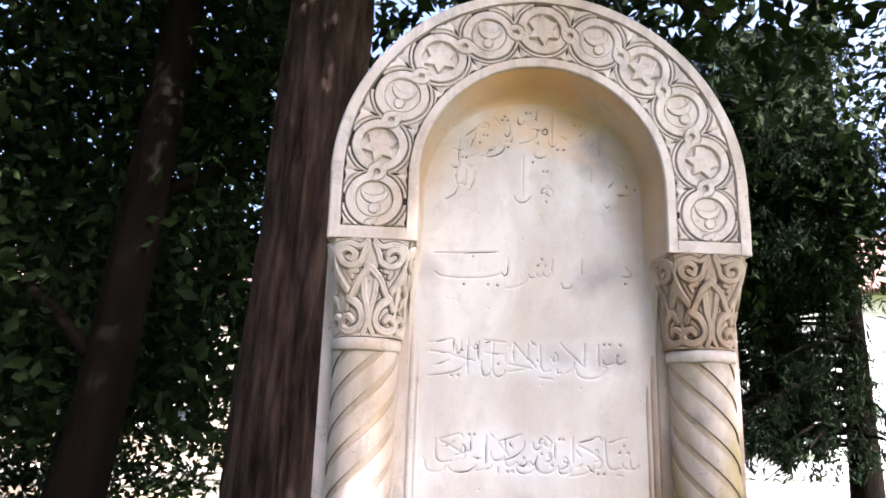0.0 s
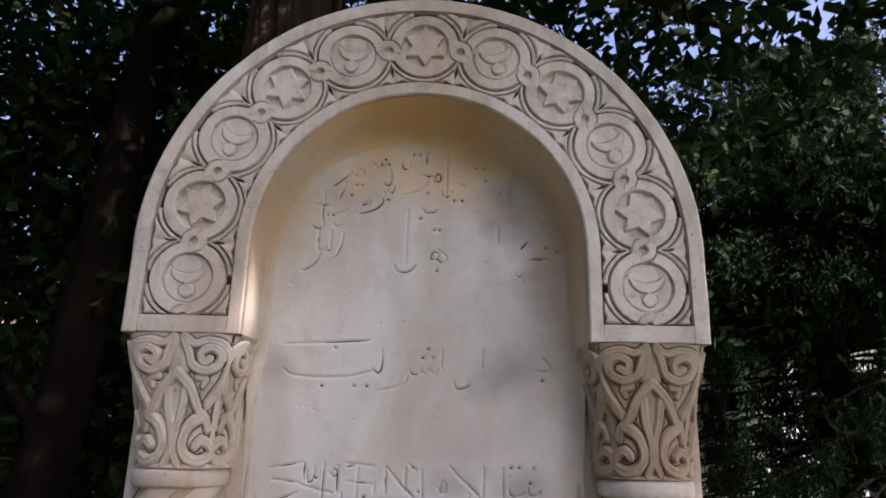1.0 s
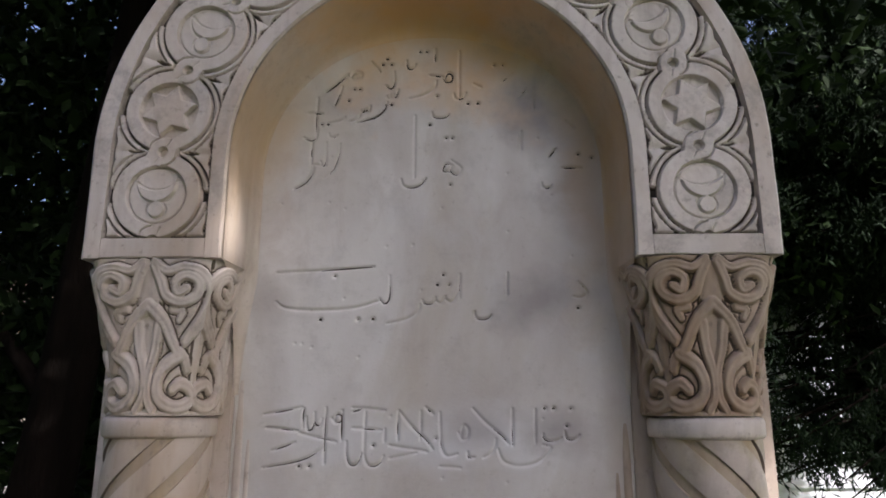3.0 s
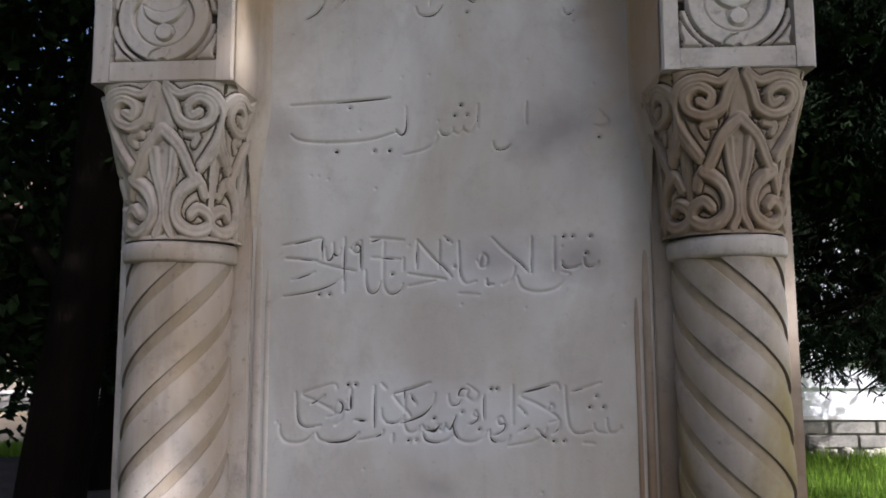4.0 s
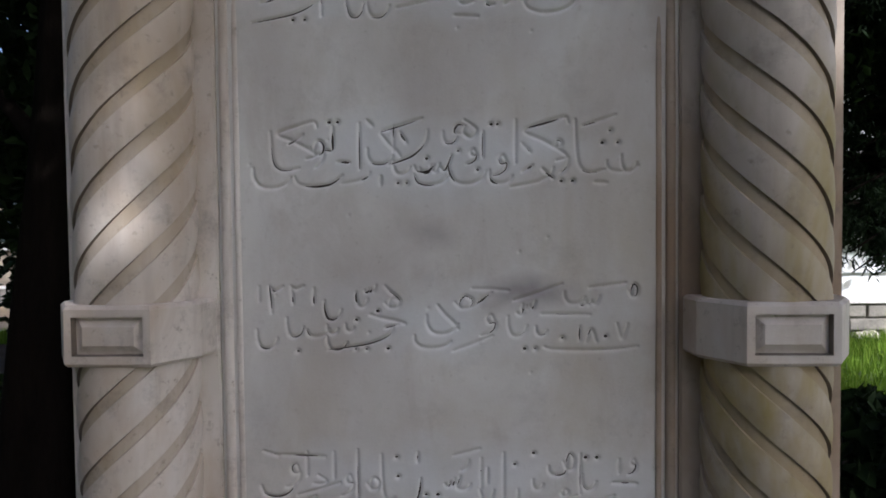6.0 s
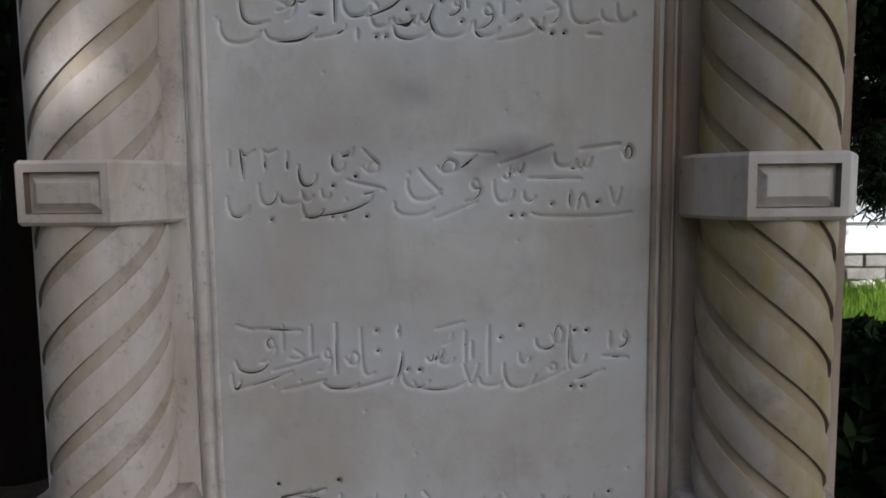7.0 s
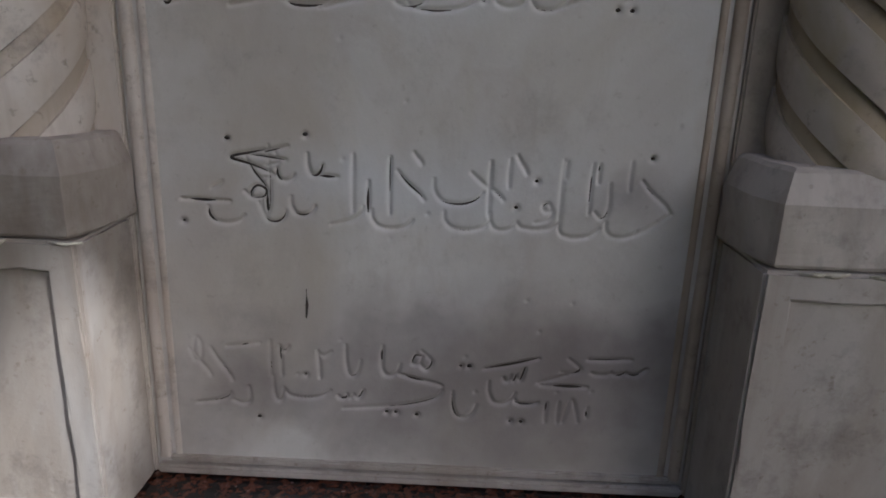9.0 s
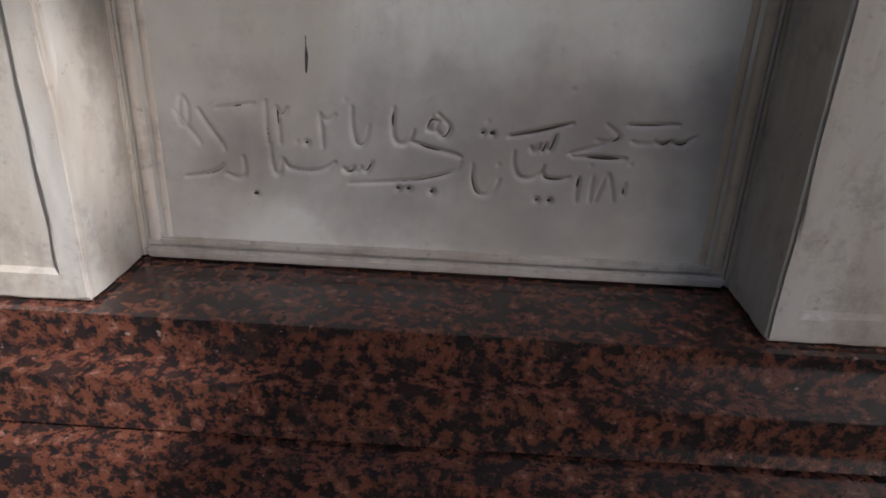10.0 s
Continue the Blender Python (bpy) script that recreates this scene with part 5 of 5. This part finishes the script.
shrub(-2.6, 2.3, 1.4, 0.65, 43, 2200, "low dark leafy shrub in shade")
shrub(-1.3, 2.6, 1.2, 0.8, 44, 2000, "low dark leafy shrub in shade")


# ---- buildings ----
def building(name, label, x0, x1, y, depth, plinth_z, eave, board, seed, win_z=1.08, siding=None):
    siding = siding or M_SIDING
    rnd = random.Random(seed)
    house = thing(name, label, "house")
    bm = bmesh.new()
    box(bm, x0, x1, y, y + depth, -0.06, plinth_z - 0.005)
    part("plinth_core", bm, M_PLINTH, house)
    bm = bmesh.new()
    box(bm, x0, x1, y + 0.02, y + depth, plinth_z, eave)
    part("wall", bm, siding, house, "pale boarded wall")
    # siding boards, leaning out at their lower edge
    z, k = plinth_z + 0.03, 0
    while z < eave - 0.05:
        top = min(z + board, eave)
        v = [(x0, y - 0.026, z), (x1, y - 0.026, z), (x1, y + 0.012, top), (x0, y + 0.012, top), (x0, y + 0.019, z), (x1, y + 0.019, z)]
        mesh_object("siding_board", v, [(0, 1, 2, 3), (0, 4, 5, 1)], siding, house)
        z, k = top, k + 1
    bm = bmesh.new()
    box(bm, x0 - 0.02, x1 + 0.02, y - 0.05, y + 0.02, plinth_z - 0.02, plinth_z + 0.028, 0.004)
    part("drip_ledge", bm, M_TRIM, house)
    # plinth stones
    rows = 2
    h = (plinth_z - 0.06) / rows
    for j in range(rows):
        x = x0
        while x < x1 - 0.1:
            w = rnd.uniform(0.32, 0.62)
            bm = bmesh.new()
            box(bm, x + 0.012, min(x + w, x1) - 0.012, y - 0.03 - rnd.uniform(0, 0.012), y + 0.01, 0.03 + j * h + 0.01, 0.03 + (j + 1) * h - 0.012, 0.012)
            part("plinth_stone", bm, M_PLINTH, house)
            x += w
    # windows
    x = x0 + 0.55
    while x < x1 - 1.2:
        win = new("window")
        win.parent = house
        w, zt = 0.95, win_z + 1.45
        bm = bmesh.new()
        for a, b, c, d in ((x - 0.08, x, win_z - 0.08, zt + 0.08), (x + w, x + w + 0.08, win_z - 0.08, zt + 0.08), (x, x + w, zt, zt + 0.08), (x, x + w, win_z - 0.08, win_z)):
            box(bm, a, b, y - 0.045, y + 0.019, c, d, 0.004)
        part("window_frame", bm, M_TRIM, win)
        bm = bmesh.new()
        box(bm, x + w / 2 - 0.03, x + w / 2 + 0.03, y - 0.03, y + 0.018, win_z, zt)
        box(bm, x, x + w, y - 0.028, y + 0.018, win_z + 0.95, win_z + 1.0)
        part("mullion", bm, M_TRIM, win)
        bm = bmesh.new()
        box(bm, x + 0.002, x + w - 0.002, y - 0.015, y + 0.017, win_z + 0.002, zt - 0.002)
        part("pane", bm, M_GLASS, win)
        bm = bmesh.new()
        box(bm, x - 0.1, x + w + 0.1, y - 0.09, y - 0.046, win_z - 0.06, win_z - 0.01, 0.004)
        part("sill", bm, M_TRIM, win)
        x += 1.95
    bm = bmesh.new()
    vs = [bm.verts.new(p) for p in ((x0 - 0.3, y - 0.4, eave - 0.02), (x1 + 0.3, y - 0.4, eave - 0.02), (x1 + 0.3, y + depth / 2, eave + 1.6), (x0 - 0.3, y + depth / 2, eave + 1.6),
                                    (x0 - 0.3, y + depth + 0.4, eave - 0.02), (x1 + 0.3, y + depth + 0.4, eave - 0.02))]
    for q in ((0, 1, 2, 3), (3, 2, 5, 4), (0, 4, 5, 1), (0, 3, 4), (1, 5, 2)):
        bm.faces.new([vs[i] for i in q])
    part("roof", bm, M_ROOF, house)
    return house


building("boarded_house", "single-storey pale blue boarded house on a stone plinth", 2.2, 13.0, 7.6, 5.0, 0.39, 3.3, 0.325, 51, 1.14)
building("far_house", "pale boarded house with a low stone plinth beyond the lawn", -15.0, -2.4, 11.0, 5.0, 0.33, 3.4, 0.34, 52, siding=M_CREAM)


def rubble_border():
    rng = random.Random(61)
    verts, faces = [], []
    for k in range(260):
        x, y, r = rng.uniform(2.2, 13), 7.42 + rng.uniform(-0.1, 0.08), rng.uniform(0.03, 0.075)
        n0 = len(verts)
        for j, (q, zz) in enumerate(((1.0, 0.0), (0.9, 0.5), (0.5, 0.95))):
            for i in range(7):
                a = 6.283 * i / 7 + j * 0.3
                rr = r * q * rng.uniform(0.8, 1.2)
                verts.append((x + rr * math.cos(a), y + rr * math.sin(a), -0.02 + r * 1.2 * zz))
        for j in range(2):
            for i in range(7):
                a, b = n0 + j * 7 + i, n0 + j * 7 + (i + 1) % 7
                faces.append((a, b, b + 7, a + 7))
        faces.append(tuple(n0 + 14 + i for i in range(7)))
    tagged(mesh_object("rubble_border", verts, faces, M_RUBBLE), "border of pale rubble along the house plinth", "stones", kind="stuff")


rubble_border()


def grass():
    rng = np.random.default_rng(71)
    n = 26000
    x = np.concatenate([rng.uniform(2.2, 8.0, n // 2), rng.uniform(-7, -2, n // 2)])
    y = np.concatenate([rng.uniform(4.2, 7.3, n // 2), rng.uniform(6.9, 7.5, n // 2)])
    h = rng.uniform(0.06, 0.17, n)
    a = rng.uniform(0, 6.28, n)
    lean = rng.normal(size=(n, 2)) * 0.045
    w = 0.008
    b0 = np.stack([x - w * np.cos(a), y - w * np.sin(a), np.full(n, -0.05)], 1)
    b1 = np.stack([x + w * np.cos(a), y + w * np.sin(a), np.full(n, -0.05)], 1)
    tp = np.stack([x + lean[:, 0], y + lean[:, 1], h], 1)
    verts = np.stack([b0, b1, tp], 1).reshape(-1, 3)
    faces = np.arange(3 * n).reshape(-1, 3)
    tagged(mesh_object("grass", verts.tolist(), faces.tolist(), M_GRASS), "sunlit bright green grass", "grass", kind="stuff")


grass()
